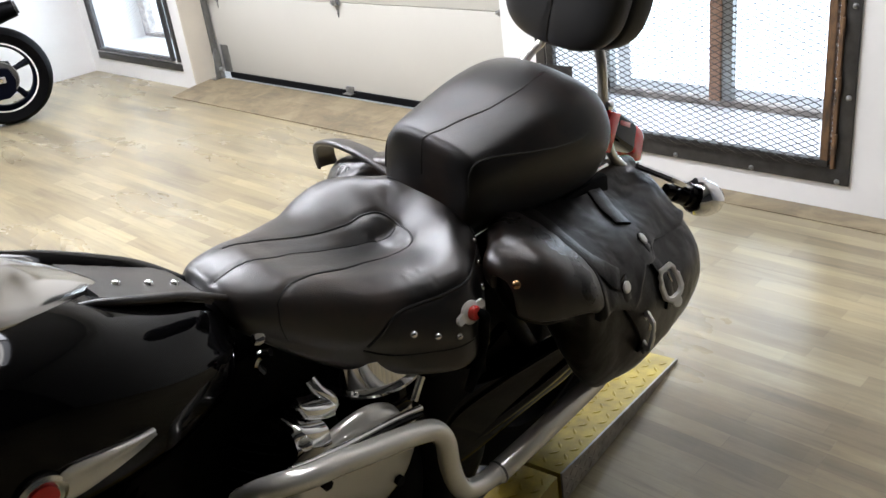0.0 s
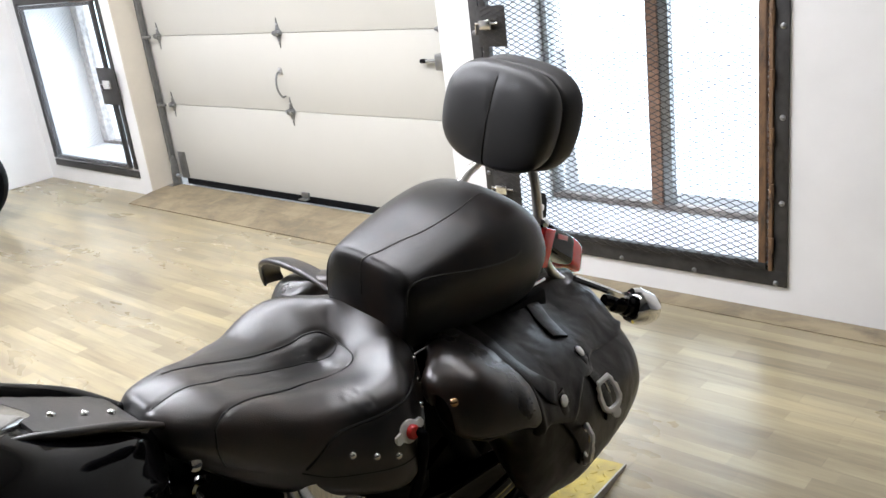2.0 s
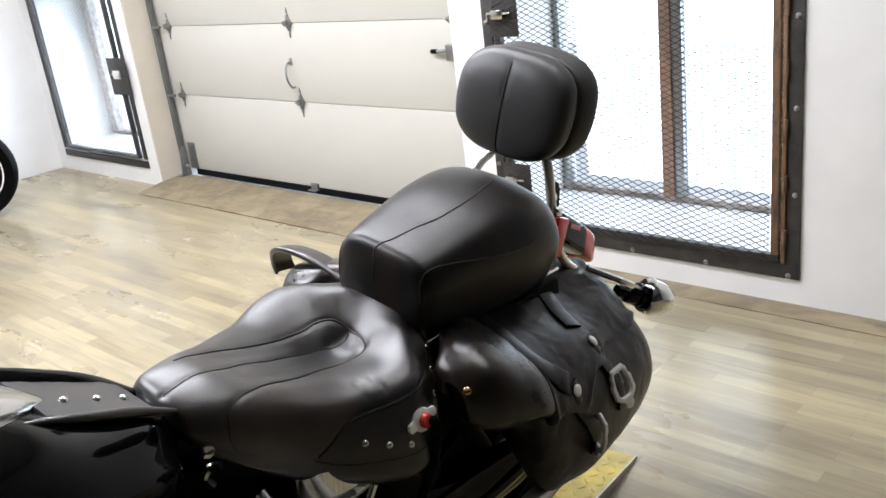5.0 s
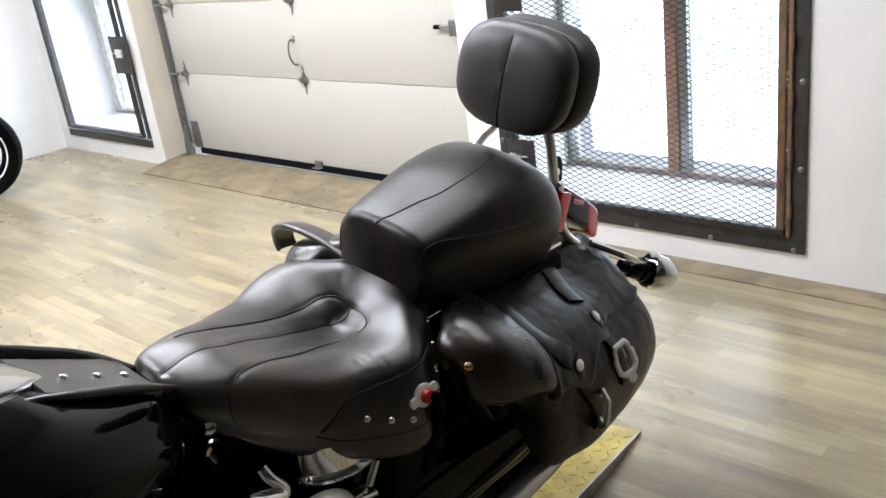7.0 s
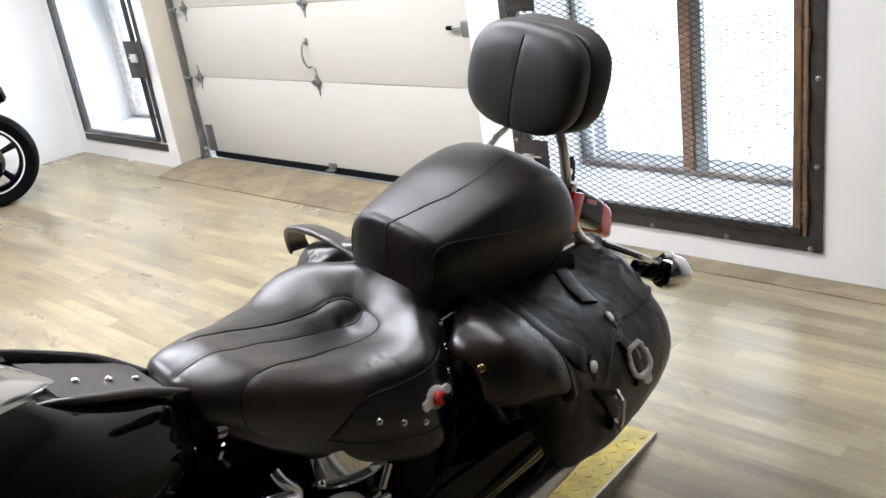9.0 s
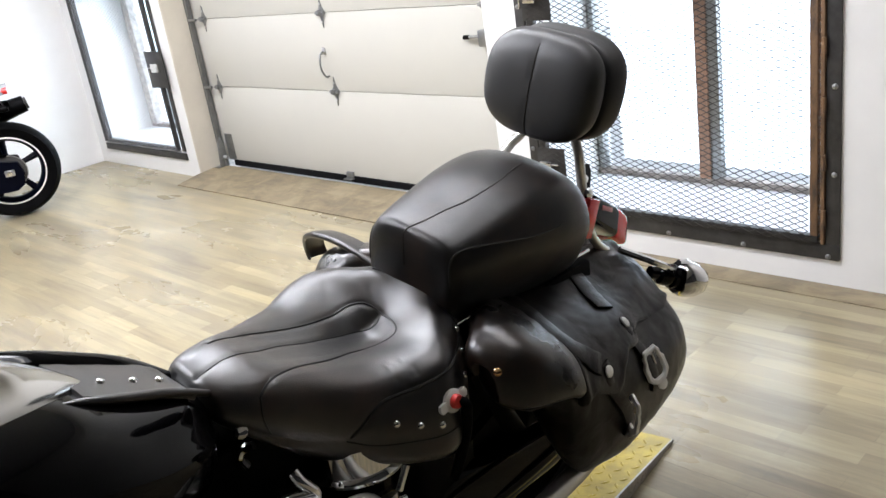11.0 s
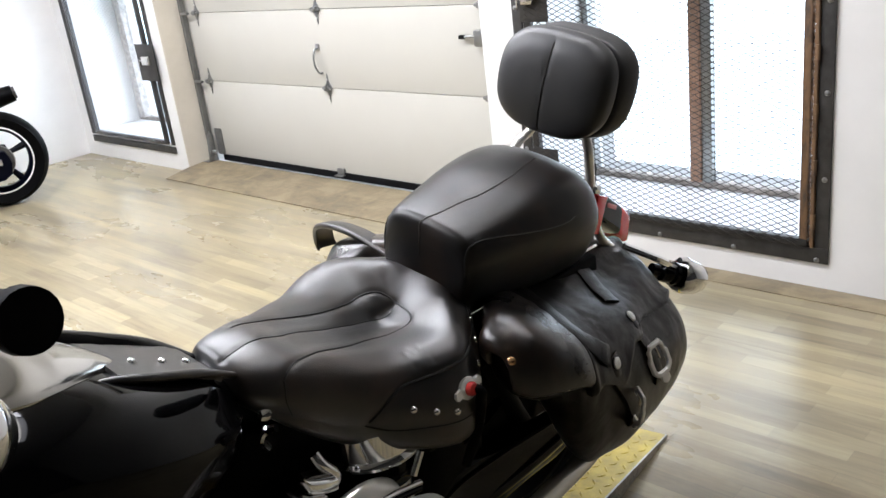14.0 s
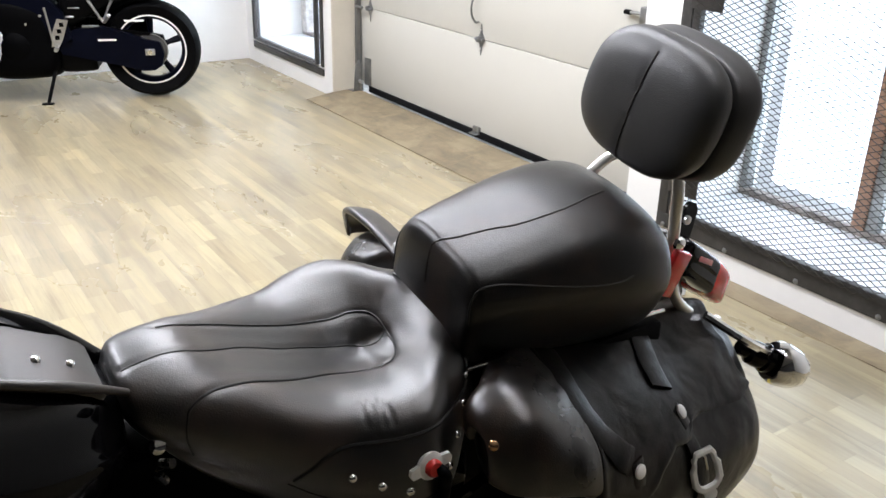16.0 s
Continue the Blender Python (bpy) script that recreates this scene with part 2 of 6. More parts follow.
def root_matrix(ob):
    m = ob.matrix_basis.copy()
    while ob.parent:
        ob = ob.parent
        m = ob.matrix_basis @ m
    return m


def thing(name, at, label, category, group="", kind="", yaw=0.0):
    ob = new(name)
    ob.empty_display_size = 0.1
    ob.matrix_basis = pose(*at, 0, 0, yaw)
    return tagged(ob, label, category, group, kind)


def mesh_from(name, bm, material, smooth=40.0, flip=True):
    if flip:
        bmesh.ops.recalc_face_normals(bm, faces=bm.faces)
    me = bpy.data.meshes.new(name)
    bm.to_mesh(me)
    bm.free()
    me.materials.append(material)
    if smooth:
        for p in me.polygons:
            p.use_smooth = True
        me.set_sharp_from_angle(angle=radians(smooth))
    return me


def part(name, bm, material, parent, label="", smooth=40.0):
    """One mesh under a thing or a part; bm is given in world metres."""
    if LEANING[0]:
        bm.transform(LEAN)
    bm.transform(root_matrix(parent).inverted())
    ob = new(name, mesh_from(name, bm, material, smooth))
    ob.parent = parent
    return tagged(ob, label)


def solid(name, bm, material, label, category, kind="", group="", smooth=40.0):
    return tagged(new(name, mesh_from(name, bm, material, smooth)), label, category, group, kind)


def box(lo, hi, bevel=0.0, bm=None, m=None, seg=2):
    bm = bm or bmesh.new()
    c = [(a + b) / 2 for a, b in zip(lo, hi)]
    d = [abs(b - a) for a, b in zip(lo, hi)]
    mat = Matrix.Translation(c) @ Matrix.Diagonal((*d, 1))
    made = bmesh.ops.create_cube(bm, size=1, matrix=mat)
    if bevel:
        edges = {e for v in made["verts"] for e in v.link_edges}
        out = bmesh.ops.bevel(bm, geom=list(edges), offset=bevel, segments=seg, profile=0.5, affect="EDGES", clamp_overlap=True)
        made = {"verts": list({v for f in out["faces"] for v in f.verts} | {v for v in made["verts"] if v.is_valid})}
    if m is not None:
        bmesh.ops.transform(bm, matrix=m, verts=[v for v in made["verts"] if v.is_valid])
    return bm


def spline(pts, n):
    """n points evenly in parameter on a smooth curve through pts."""
    p = [np.array(q, float) for q in pts]
    p = [2 * p[0] - p[1]] + p + [2 * p[-1] - p[-2]]
    out = []
    for k in range(n):
        u = k / (n - 1) * (len(p) - 3)
        i = min(int(u), len(p) - 4)
        f = u - i
        a, b, c, d = p[i:i + 4]
        out.append(0.5 * (2 * b + (c - a) * f + (2 * a - 5 * b + 4 * c - d) * f * f + (3 * b - a - 3 * c + d) * f ** 3))
    return out


def tube(pts, r, sides=10, steps=0, bm=None, radii=None, caps=True):
    """A round bar through pts; steps: smooth it to so many points."""
    bm = bm or bmesh.new()
    q = [Vector(v) for v in (spline(pts, steps) if steps else pts)]
    rr = [r] * len(q)
    if radii:
        rr = [float(v[0]) for v in spline([(a,) for a in radii], len(q))] if steps else radii
    up = Vector((0, 0, 1))
    rings = []
    for i, c in enumerate(q):
        d = (q[min(i + 1, len(q) - 1)] - q[max(i - 1, 0)]).normalized()
        if abs(d.dot(up)) > 0.98 and i == 0:
            up = Vector((0, 1, 0))
        side = d.cross(up).normalized()
        up = side.cross(d).normalized()
        rings.append([bm.verts.new(c + rr[i] * (math.cos(a) * side + math.sin(a) * up)) for a in (2 * math.pi * k / sides for k in range(sides))])
    for a, b in zip(rings, rings[1:]):
        for k in range(sides):
            bm.faces.new((a[k], a[(k + 1) % sides], b[(k + 1) % sides], b[k]))
    if caps:
        bm.faces.new(rings[0][::-1])
        bm.faces.new(rings[-1])
    return bm


def lathe(profile, m, sides=24, bm=None):
    """Turn (radius, height) pairs round z, then place by m."""
    bm = bm or bmesh.new()
    rings = []
    for r, h in profile:
        if r < 1e-5:
            rings.append([bm.verts.new(m @ Vector((0, 0, h)))])
        else:
            rings.append([bm.verts.new(m @ Vector((r * math.cos(a), r * math.sin(a), h))) for a in (2 * math.pi * k / sides for k in range(sides))])
    for a, b in zip(rings, rings[1:]):
        for k in range(sides):
            j = (k + 1) % sides
            if len(a) == 1 and len(b) == 1:
                continue
            if len(a) == 1:
                bm.faces.new((a[0], b[j], b[k]))
            elif len(b) == 1:
                bm.faces.new((a[k], a[j], b[0]))
            else:
                bm.faces.new((a[k], a[j], b[j], b[k]))
    return bm


def skin(stations, around=28, along=36, bm=None):
    """A smooth body through rings of points; every ring has as many, and closes on itself."""
    bm = bm or bmesh.new()
    count = len(stations[0])
    rings = []
    for st in stations:
        p = [np.array(q, float) for q in st]
        out = []
        for k in range(around):
            u = k / around * count
            i, f = int(u), u - int(u)
            a, b, c, d = p[(i - 1) % count], p[i % count], p[(i + 1) % count], p[(i + 2) % count]
            out.append(0.5 * (2 * b + (c - a) * f + (2 * a - 5 * b + 4 * c - d) * f * f + (3 * b - a - 3 * c + d) * f ** 3))
        rings.append(np.concatenate(out))
    rows = [[bm.verts.new(v) for v in r.reshape(-1, 3)] for r in spline(rings, along)]
    for a, b in zip(rows, rows[1:]):
        for k in range(around):
            bm.faces.new((a[k], a[(k + 1) % around], b[(k + 1) % around], b[k]))
    bm.faces.new(rows[0][::-1])
    bm.faces.new(rows[-1])
    return bm


def mirrored(x, half, yc):
    """A ring at x from half a section: (dy, z) from top centre to bottom centre."""
    right = [(x, yc - dy, z) for dy, z in half]
    left = [(x, yc + dy, z) for dy, z in half[-2:0:-1]]
    return right + left


def prism(outline, lo, hi, axis=0, bm=None):
    """A plate with an outline of (a, b) pairs in the other two axes, from lo to hi on axis."""
    bm = bm or bmesh.new()

    def at(a, b, h):
        v = [a, b]
        v.insert(axis, h)
        return v
    one = [bm.verts.new(at(a, b, lo)) for a, b in outline]
    two = [bm.verts.new(at(a, b, hi)) for a, b in outline]
    n = len(outline)
    bm.faces.new(one[::-1])
    bm.faces.new(two)
    for k in range(n):
        bm.faces.new((one[k], one[(k + 1) % n], two[(k + 1) % n], two[k]))
    return bm


def ribbon(pts, width, thick, bvh, steps=24, lift=0.0, side=None):
    """A flat strap that lies on a body."""
    bm = bmesh.new()
    rows = []
    q = [Vector(v) for v in spline(pts, steps)]
    place = []
    for c in q:
        at, n, _, _ = bvh.find_nearest(c)
        place.append((at, n))
    for i, (c, n) in enumerate(place):
        d = (place[min(i + 1, steps - 1)][0] - place[max(i - 1, 0)][0]).normalized()
        s = d.cross(n).normalized() * (width / 2)
        up, dn = n * (thick + lift), n * (lift - 0.002)
        rows.append([bm.verts.new(c + s + dn), bm.verts.new(c + s + up * 0.9), bm.verts.new(c + s * 0.8 + up * 1.0), bm.verts.new(c - s * 0.8 + up * 1.0), bm.verts.new(c - s + up * 0.9), bm.verts.new(c - s + dn)])
    for a, b in zip(rows, rows[1:]):
        for k in range(6):
            bm.faces.new((a[k], a[(k + 1) % 6], b[(k + 1) % 6], b[k]))
    bm.faces.new(rows[0][::-1])
    bm.faces.new(rows[-1])
    return bm


def seam(pts, r, bvh, steps=40, lift=0.0, way=None):
    """A thin cord along a body: pts are dropped on it (straight down, or to the nearest place)."""
    out = []
    for c in spline(pts, steps):
        c = Vector(c)
        if way is not None:
            hit = bvh.ray_cast(c - Vector(way) * 0.5, Vector(way))
        else:
            hit = bvh.find_nearest(c)
        if hit[0] is not None:
            out.append(hit[0] + hit[1] * lift)
    return tube(out, r, 6)


def groove(bm, pts, deep, wide, fade=False):
    """Presses a line into a body: deep at the line, fading out over its width (and to its ends)."""
    bm.normal_update()
    q = np.array(spline(pts, 10 * len(pts)))
    vs = list(bm.verts)
    co = np.array([v.co for v in vs])
    near = np.where(((co > q.min(axis=0) - 3 * wide) & (co < q.max(axis=0) + 3 * wide)).all(axis=1))[0]
    for i in near:
        d = np.linalg.norm(q - co[i], axis=1)
        k = int(d.argmin())
        h = deep * math.exp(-(d[k] / wide) ** 2)
        if fade:
            h *= math.sin(math.pi * (k + 0.5) / len(q)) ** 0.7
        vs[i].co -= vs[i].normal * h


def moved(m, bm):
    bm.transform(m)
    return bm


def facing(at, n):
    """A pose at a place with z along n."""
    return Matrix.Translation(at) @ Vector(n).to_track_quat("Z", "Y").to_matrix().to_4x4()


class Form:
    """A smooth closed body through rings; at(u, v): u along it, v round it."""

    def __init__(self, stations, around=96, along=96):
        count = len(stations[0])
        rings = []
        for st in stations:
            p = [np.array(q, float) for q in st]
            out = []
            for k in range(around):
                w = k / around * count
                i, f = int(w), w - int(w)
                a, b, c, d = p[(i - 1) % count], p[i % count], p[(i + 1) % count], p[(i + 2) % count]
                out.append(0.5 * (2 * b + (c - a) * f + (2 * a - 5 * b + 4 * c - d) * f * f + (3 * b - a - 3 * c + d) * f ** 3))
            rings.append(np.concatenate(out))
        self.grid = np.array([r.reshape(-1, 3) for r in spline(rings, along)])
        self.around, self.along = around, along

    def rumple(self, deep, scale):
        """Soft dents and creases all over the form."""
        done = self.grid.copy()
        for i in range(1, self.along - 1):
            for j in range(self.around):
                p = self.grid[i, j]
                q = Vector(p) * scale
                h = noise.noise(q) + 0.5 * abs(noise.noise(q * 2.3)) - 0.2
                n = np.cross(self.grid[i + 1, j] - self.grid[i - 1, j], self.grid[i, (j + 1) % self.around] - self.grid[i, j - 1])
                n /= max(np.linalg.norm(n), 1e-9)
                if n @ (p - self.grid[i].mean(axis=0)) < 0:
                    n = -n
                done[i, j] = p + n * h * deep
        self.grid = done

    def body(self):
        bm = bmesh.new()
        rows = [[bm.verts.new(v) for v in r] for r in self.grid]
        for a, b in zip(rows, rows[1:]):
            for k in range(self.around):
                j = (k + 1) % self.around
                bm.faces.new((a[k], a[j], b[j], b[k]))
        bm.faces.new(rows[0][::-1])
        bm.faces.new(rows[-1])
        return bm

    def at(self, u, v):
        a = min(max(u, 0.0), 1.0) * (self.along - 1)
        b = (v % 1.0) * self.around
        i, j = min(int(a), self.along - 2), int(b) % self.around
        f, g = a - i, b - int(b)
        k = (j + 1) % self.around
        G = self.grid
        return (G[i, j] * (1 - f) + G[i + 1, j] * f) * (1 - g) + (G[i, k] * (1 - f) + G[i + 1, k] * f) * g

    def normal(self, u, v, e=0.006):
        a = self.at(min(u + e, 1), v) - self.at(max(u - e, 0), v)
        b = self.at(u, v + e) - self.at(u, v - e)
        n = np.cross(a, b)
        n /= max(np.linalg.norm(n), 1e-9)
        c = self.at(u, v) - self.grid[int(min(max(u, 0), 1) * (self.along - 1))].mean(axis=0)
        return n if n @ c > 0 else -n

    def patch(self, u0, u1, lo, hi, lift, thick, nu=40, nv=24, swell=None):
        """A flap that lies on the form between the lines v = lo(u) and v = hi(u), with rounded rims."""
        bm = bmesh.new()
        outer, inner = [], []
        for i in range(nu + 1):
            s = i / nu
            u = u0 + (u1 - u0) * s
            ro, ri = [], []
            for j in range(nv + 1):
                t = j / nv
                v = lo(u) + (hi(u) - lo(u)) * t
                p, n = self.at(u, v), self.normal(u, v)
                rim = min(min(s, 1 - s) * nu, min(t, 1 - t) * nv)
                k = 0.35 if rim < 0.5 else 0.85 if rim < 1.5 else 1.0
                h = lift + thick * k + (swell(u, v) if swell else 0.0)
                ro.append(bm.verts.new(p + n * h))
                ri.append(bm.verts.new(p + n * (lift - 0.003)))
            outer.append(ro)
            inner.append(ri)
        for g in (outer, inner):
            for a, b in zip(g, g[1:]):
                for k in range(nv):
                    bm.faces.new((a[k], a[k + 1], b[k + 1], b[k]))
        for k in range(nv):
            for e in (0, nu):
                bm.faces.new((outer[e][k], outer[e][k + 1], inner[e][k + 1], inner[e][k]))
        for k in range(nu):
            for e in (0, nv):
                bm.faces.new((outer[k][e], outer[k + 1][e], inner[k + 1][e], inner[k][e]))
        return bm


def line(*pairs):
    xs, ys = zip(*pairs)
    return lambda u: float(np.interp(u, xs, ys))


# ---- the room ----
WX, WT = 3.30, 3.84          # inner and outer face of the wall with the openings
DY0, DY1, DTOP = 2.78, 5.58, 2.35
GATES = [("gate with the wide window", 1.205, 2.585, 0.105, 1.385), ("gate in the corner", 5.69, 6.905, 0.118, 1.385)]

bm = bmesh.new()
yprev = -3.0
for _, y0, y1, z0, z1 in [GATES[0], (None, DY0, DY1, None, None), GATES[1]]:
    if z0 is None:
        box((WX, yprev, 0), (WT, y0, 2.9), bm=bm)
        box((WX, y0, DTOP), (WT, y1, 2.9), bm=bm)
        yprev = y1
    else:
        box((WX, yprev, 0), (WT, y0 + 0.06, 2.9), bm=bm)
        box((WX, y0 + 0.06, 0), (WT, y1 - 0.06, z0 + 0.07), bm=bm)
        box((WX, y0 + 0.06, z1 - 0.06), (WT, y1 - 0.06, 2.9), bm=bm)
        yprev = y1 - 0.06
box((WX, yprev, 0), (WT, 7.3, 2.9), bm=bm)
solid("wall_east", bm, WALL, "white painted wall with two window openings and a garage door", "wall", "structure")
solid("wall_north", box((-4.2, 7.05, 0), (WX, 7.3, 2.9)), WALL, "white painted side wall, slightly scuffed", "wall", "structure")
# two unseen walls close the room; their dark tone deepens the black reflections
solid("wall_south", box((-4.2, -3.25, 0), (WT, -3.0, 2.9)), DARKWALL, "plain dark wall out of view, toned for deep reflections", "wall", "structure")
solid("wall_west", box((-4.45, -3.25, 0), (-4.2, 7.3, 2.9)), DARKWALL, "plain dark wall out of view, toned for deep reflections", "wall", "structure")
solid("ceiling", box((-4.45, -3.25, 2.9), (WT, 7.3, 3.0)), CEIL, "plain grey ceiling", "ceiling", "structure")
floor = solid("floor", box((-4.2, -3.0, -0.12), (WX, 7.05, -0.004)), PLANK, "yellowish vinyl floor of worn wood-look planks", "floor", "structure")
solid("ground", box((WX, -60, -0.3), (60, 60, -0.01)), SILL, "pale snowy ground outside the building", "ground", "structure")
solid("door_threshold", box((WX, DY0, -0.009), (3.60, DY1, 0.030)), SILL, "pale concrete threshold under the garage door", "threshold", "structure")
solid("backdrop", box((9.0, -25, -0.5), (9.1, 30, 9)), OUTSIDE, "bright overcast daylight outside", "sky", "structure")

# ceiling lamps, above the view
LX, LY = LAMPS[0]
lamp = thing("ceiling_lamp", (LX, LY, 2.88), "long white ceiling lamp with two glowing tubes", "ceiling lamp", "ceiling lamps")
part("housing", box((LX - 0.22, LY - 0.70, 2.84), (LX + 0.22, LY + 0.70, 2.898), 0.01), WHITEP, lamp)
for dy in (-0.11, 0.11):
    part("tube", tube([(LX + dy, LY - 0.67, 2.82), (LX + dy, LY + 0.67, 2.82)], 0.016, 10), TUBE, lamp)
for x, y in LAMPS[1:]:
    copy_thing(lamp, pose(x, y, 2.88))


# ---- garage door ----
def garage_door():
    d = thing("garage_door", (3.5, 4.18, 0.05), "closed cream-white sectional garage door with steel hinges", "garage door", kind="structure")
    seams = [0.083, 0.600, 1.050, 1.60, 2.15, 2.42]
    for a, b in zip(seams, seams[1:]):
        part("panel", box((3.500, DY0 + 0.02, a + 0.0015), (3.545, DY1 - 0.04, b - 0.0015), 0.003), DOORW, d)
    part("bottom_seal", box((3.490, DY0 + 0.02, 0.046), (3.54, DY1 - 0.16, 0.0865), 0.004), SEAL, d, "black rubber bottom seal")
    for z in seams[1:4]:
        for y in (5.40, 4.165, 2.93):
            hinge(d, y, z)
    part("bottom_bracket", box((3.482, 4.135, 0.078), (3.4985, 4.195, 0.112), 0.003), GALV, d)
    part("bracket_lip", box((3.455, 4.13, 0.070), (3.4985, 4.20, 0.0765), 0.002), GALV, d)
    # pull handle over the middle hinge
    part("pull_handle", tube([(3.499, 4.205, 0.83), (3.47, 4.205, 0.825), (3.452, 4.203, 0.78), (3.452, 4.20, 0.73), (3.475, 4.198, 0.69), (3.499, 4.198, 0.688)], 0.006, 8, 24), GALV, d, "bowed metal pull handle")
    part("handle_foot", box((3.492, 4.19, 0.815), (3.4995, 4.222, 0.855), 0.004), ALU, d)
    lock = part("slide_lock", box((3.46, 2.91, 0.855), (3.499, 2.975, 0.935), 0.008), GALV, d, "grey steel slide lock with black knob")
    part("lock_bar", tube([(3.475, 2.94, 0.905), (3.475, 3.05, 0.900)], 0.008, 8), GALV, lock)
    part("lock_knob", tube([(3.475, 3.04, 0.9005), (3.475, 3.075, 0.899)], 0.011, 8), BLACK, lock)


def hinge(parent, y, z):
    h = part("hinge", prism([(y - 0.034, z), (y - 0.012, z - 0.03), (y, z - 0.085), (y + 0.012, z - 0.03), (y + 0.034, z), (y + 0.012, z + 0.03), (y, z + 0.085), (y - 0.012, z + 0.03)], 3.4945, 3.4995, 0), GALV, parent)
    part("knuckle", tube([(3.485, y - 0.035, z), (3.485, y + 0.035, z)], 0.009, 10), GALV, h)
    part("roller_cup", box((3.468, y - 0.016, z - 0.014), (3.494, y + 0.016, z + 0.016), 0.005), GALV, h)
    for dz in (-0.05, 0.05):
        part("hinge_bolt", lathe([(0.006, 0), (0.006, 0.003), (0.003, 0.005), (0, 0.005)], facing((3.4945, y, z + dz), (-1, 0, 0)), 8), ALU, h)


def door_track(y, side):
    t = thing("door_track", (3.48, y, 0.04), "vertical galvanised steel garage door track with brackets", "door track", "garage door tracks")
    bm = prism([(3.458, y), (3.458, y + 0.028 * side), (3.460, y + 0.028 * side), (3.460, y + 0.002 * side), (3.488, y + 0.002 * side), (3.488, y + 0.028 * side), (3.490, y + 0.028 * side), (3.490, y)], 0.10, 2.30, 2)
    part("rail", bm, TRACK, t)
    part("wall_angle", box((3.472, y + 0.03 * side, 0.06), (3.499, y + 0.034 * side, 2.28)), TRACK, t)
    part("foot_bracket", box((3.40, y - 0.03, 0.045), (3.492, y + 0.03, 0.05), 0.001), GALV, t)
    part("foot_plate", prism([(3.405, 0.05), (3.47, 0.05), (3.47, 0.22), (3.445, 0.26), (3.42, 0.22)], y - 0.046, y - 0.041, 1), GALV, t)
    part("corner_plate", box((3.494, y - 0.12, 0.085), (3.4985, y - 0.035, 0.27), 0.001), GALV, t)
    part("floor_stub", tube([(3.46, y - 0.04, 0.05), (3.46, y - 0.04, 0.10)], 0.018, 10), GALV, t)
    part("roller", tube([(3.45, y - 0.09, 0.115), (3.45, y - 0.02, 0.115)], 0.012, 10), ALU, t)
    for z in (0.60, 1.05, 1.6):
        part("roller", tube([(3.46, y - 0.075 * side, z), (3.46, y + 0.012 * side, z)], 0.009, 8), GALV, t)


solid("trim_jamb", box((WX + 0.002, DY1 - 0.012, 0.0), (3.498, DY1 - 0.001, DTOP - 0.001)), JAMB, "cream painted door jamb lining", "door jamb", "structure")
garage_door()
door_track(5.515, 1)
door_track(2.825, -1)


# ---- mesh gates over the windows ----
def expanded_mesh(y0, y1, z0, z1, x, wide=0.0013, thick=0.0011, material=None):
    """Flattened steel mesh: zigzag strands that meet at the knuckles."""
    verts, faces = [], []
    pitch, h = 0.0255, 0.0115
    n = int((y1 - y0) / pitch)
    rows = int((z1 - z0) / h)
    for j in range(rows):
        base = len(verts)
        for i in range(n + 1):
            y = y0 + i * pitch
            z = z0 + (j + ((i + j) % 2)) * h
            dx = 0.0016 * (1 if (i + j) % 2 else -1)
            for sx, sz in ((-thick, -wide), (-thick, wide), (thick, wide), (thick, -wide)):
                verts.append((x + dx + sx, y, z + sz))
        for i in range(n):
            a, b = base + 4 * i, base + 4 * (i + 1)
            for k in range(4):
                faces.append((a + k, a + (k + 1) % 4, b + (k + 1) % 4, b + k))
    me = bpy.data.meshes.new("mesh_panel")
    me.from_pydata(verts, [], faces)
    me.materials.append(material)
    return me


def bolt_on(parent, y, z, x, r=0.0085):
    part("bolt", lathe([(r * 1.25, 0), (r * 1.25, 0.002), (r, 0.003), (r * 0.8, 0.007), (r * 0.3, 0.009), (0, 0.009)], facing((x, y, z), (-1, 0, 0)), 12), GALV, parent)


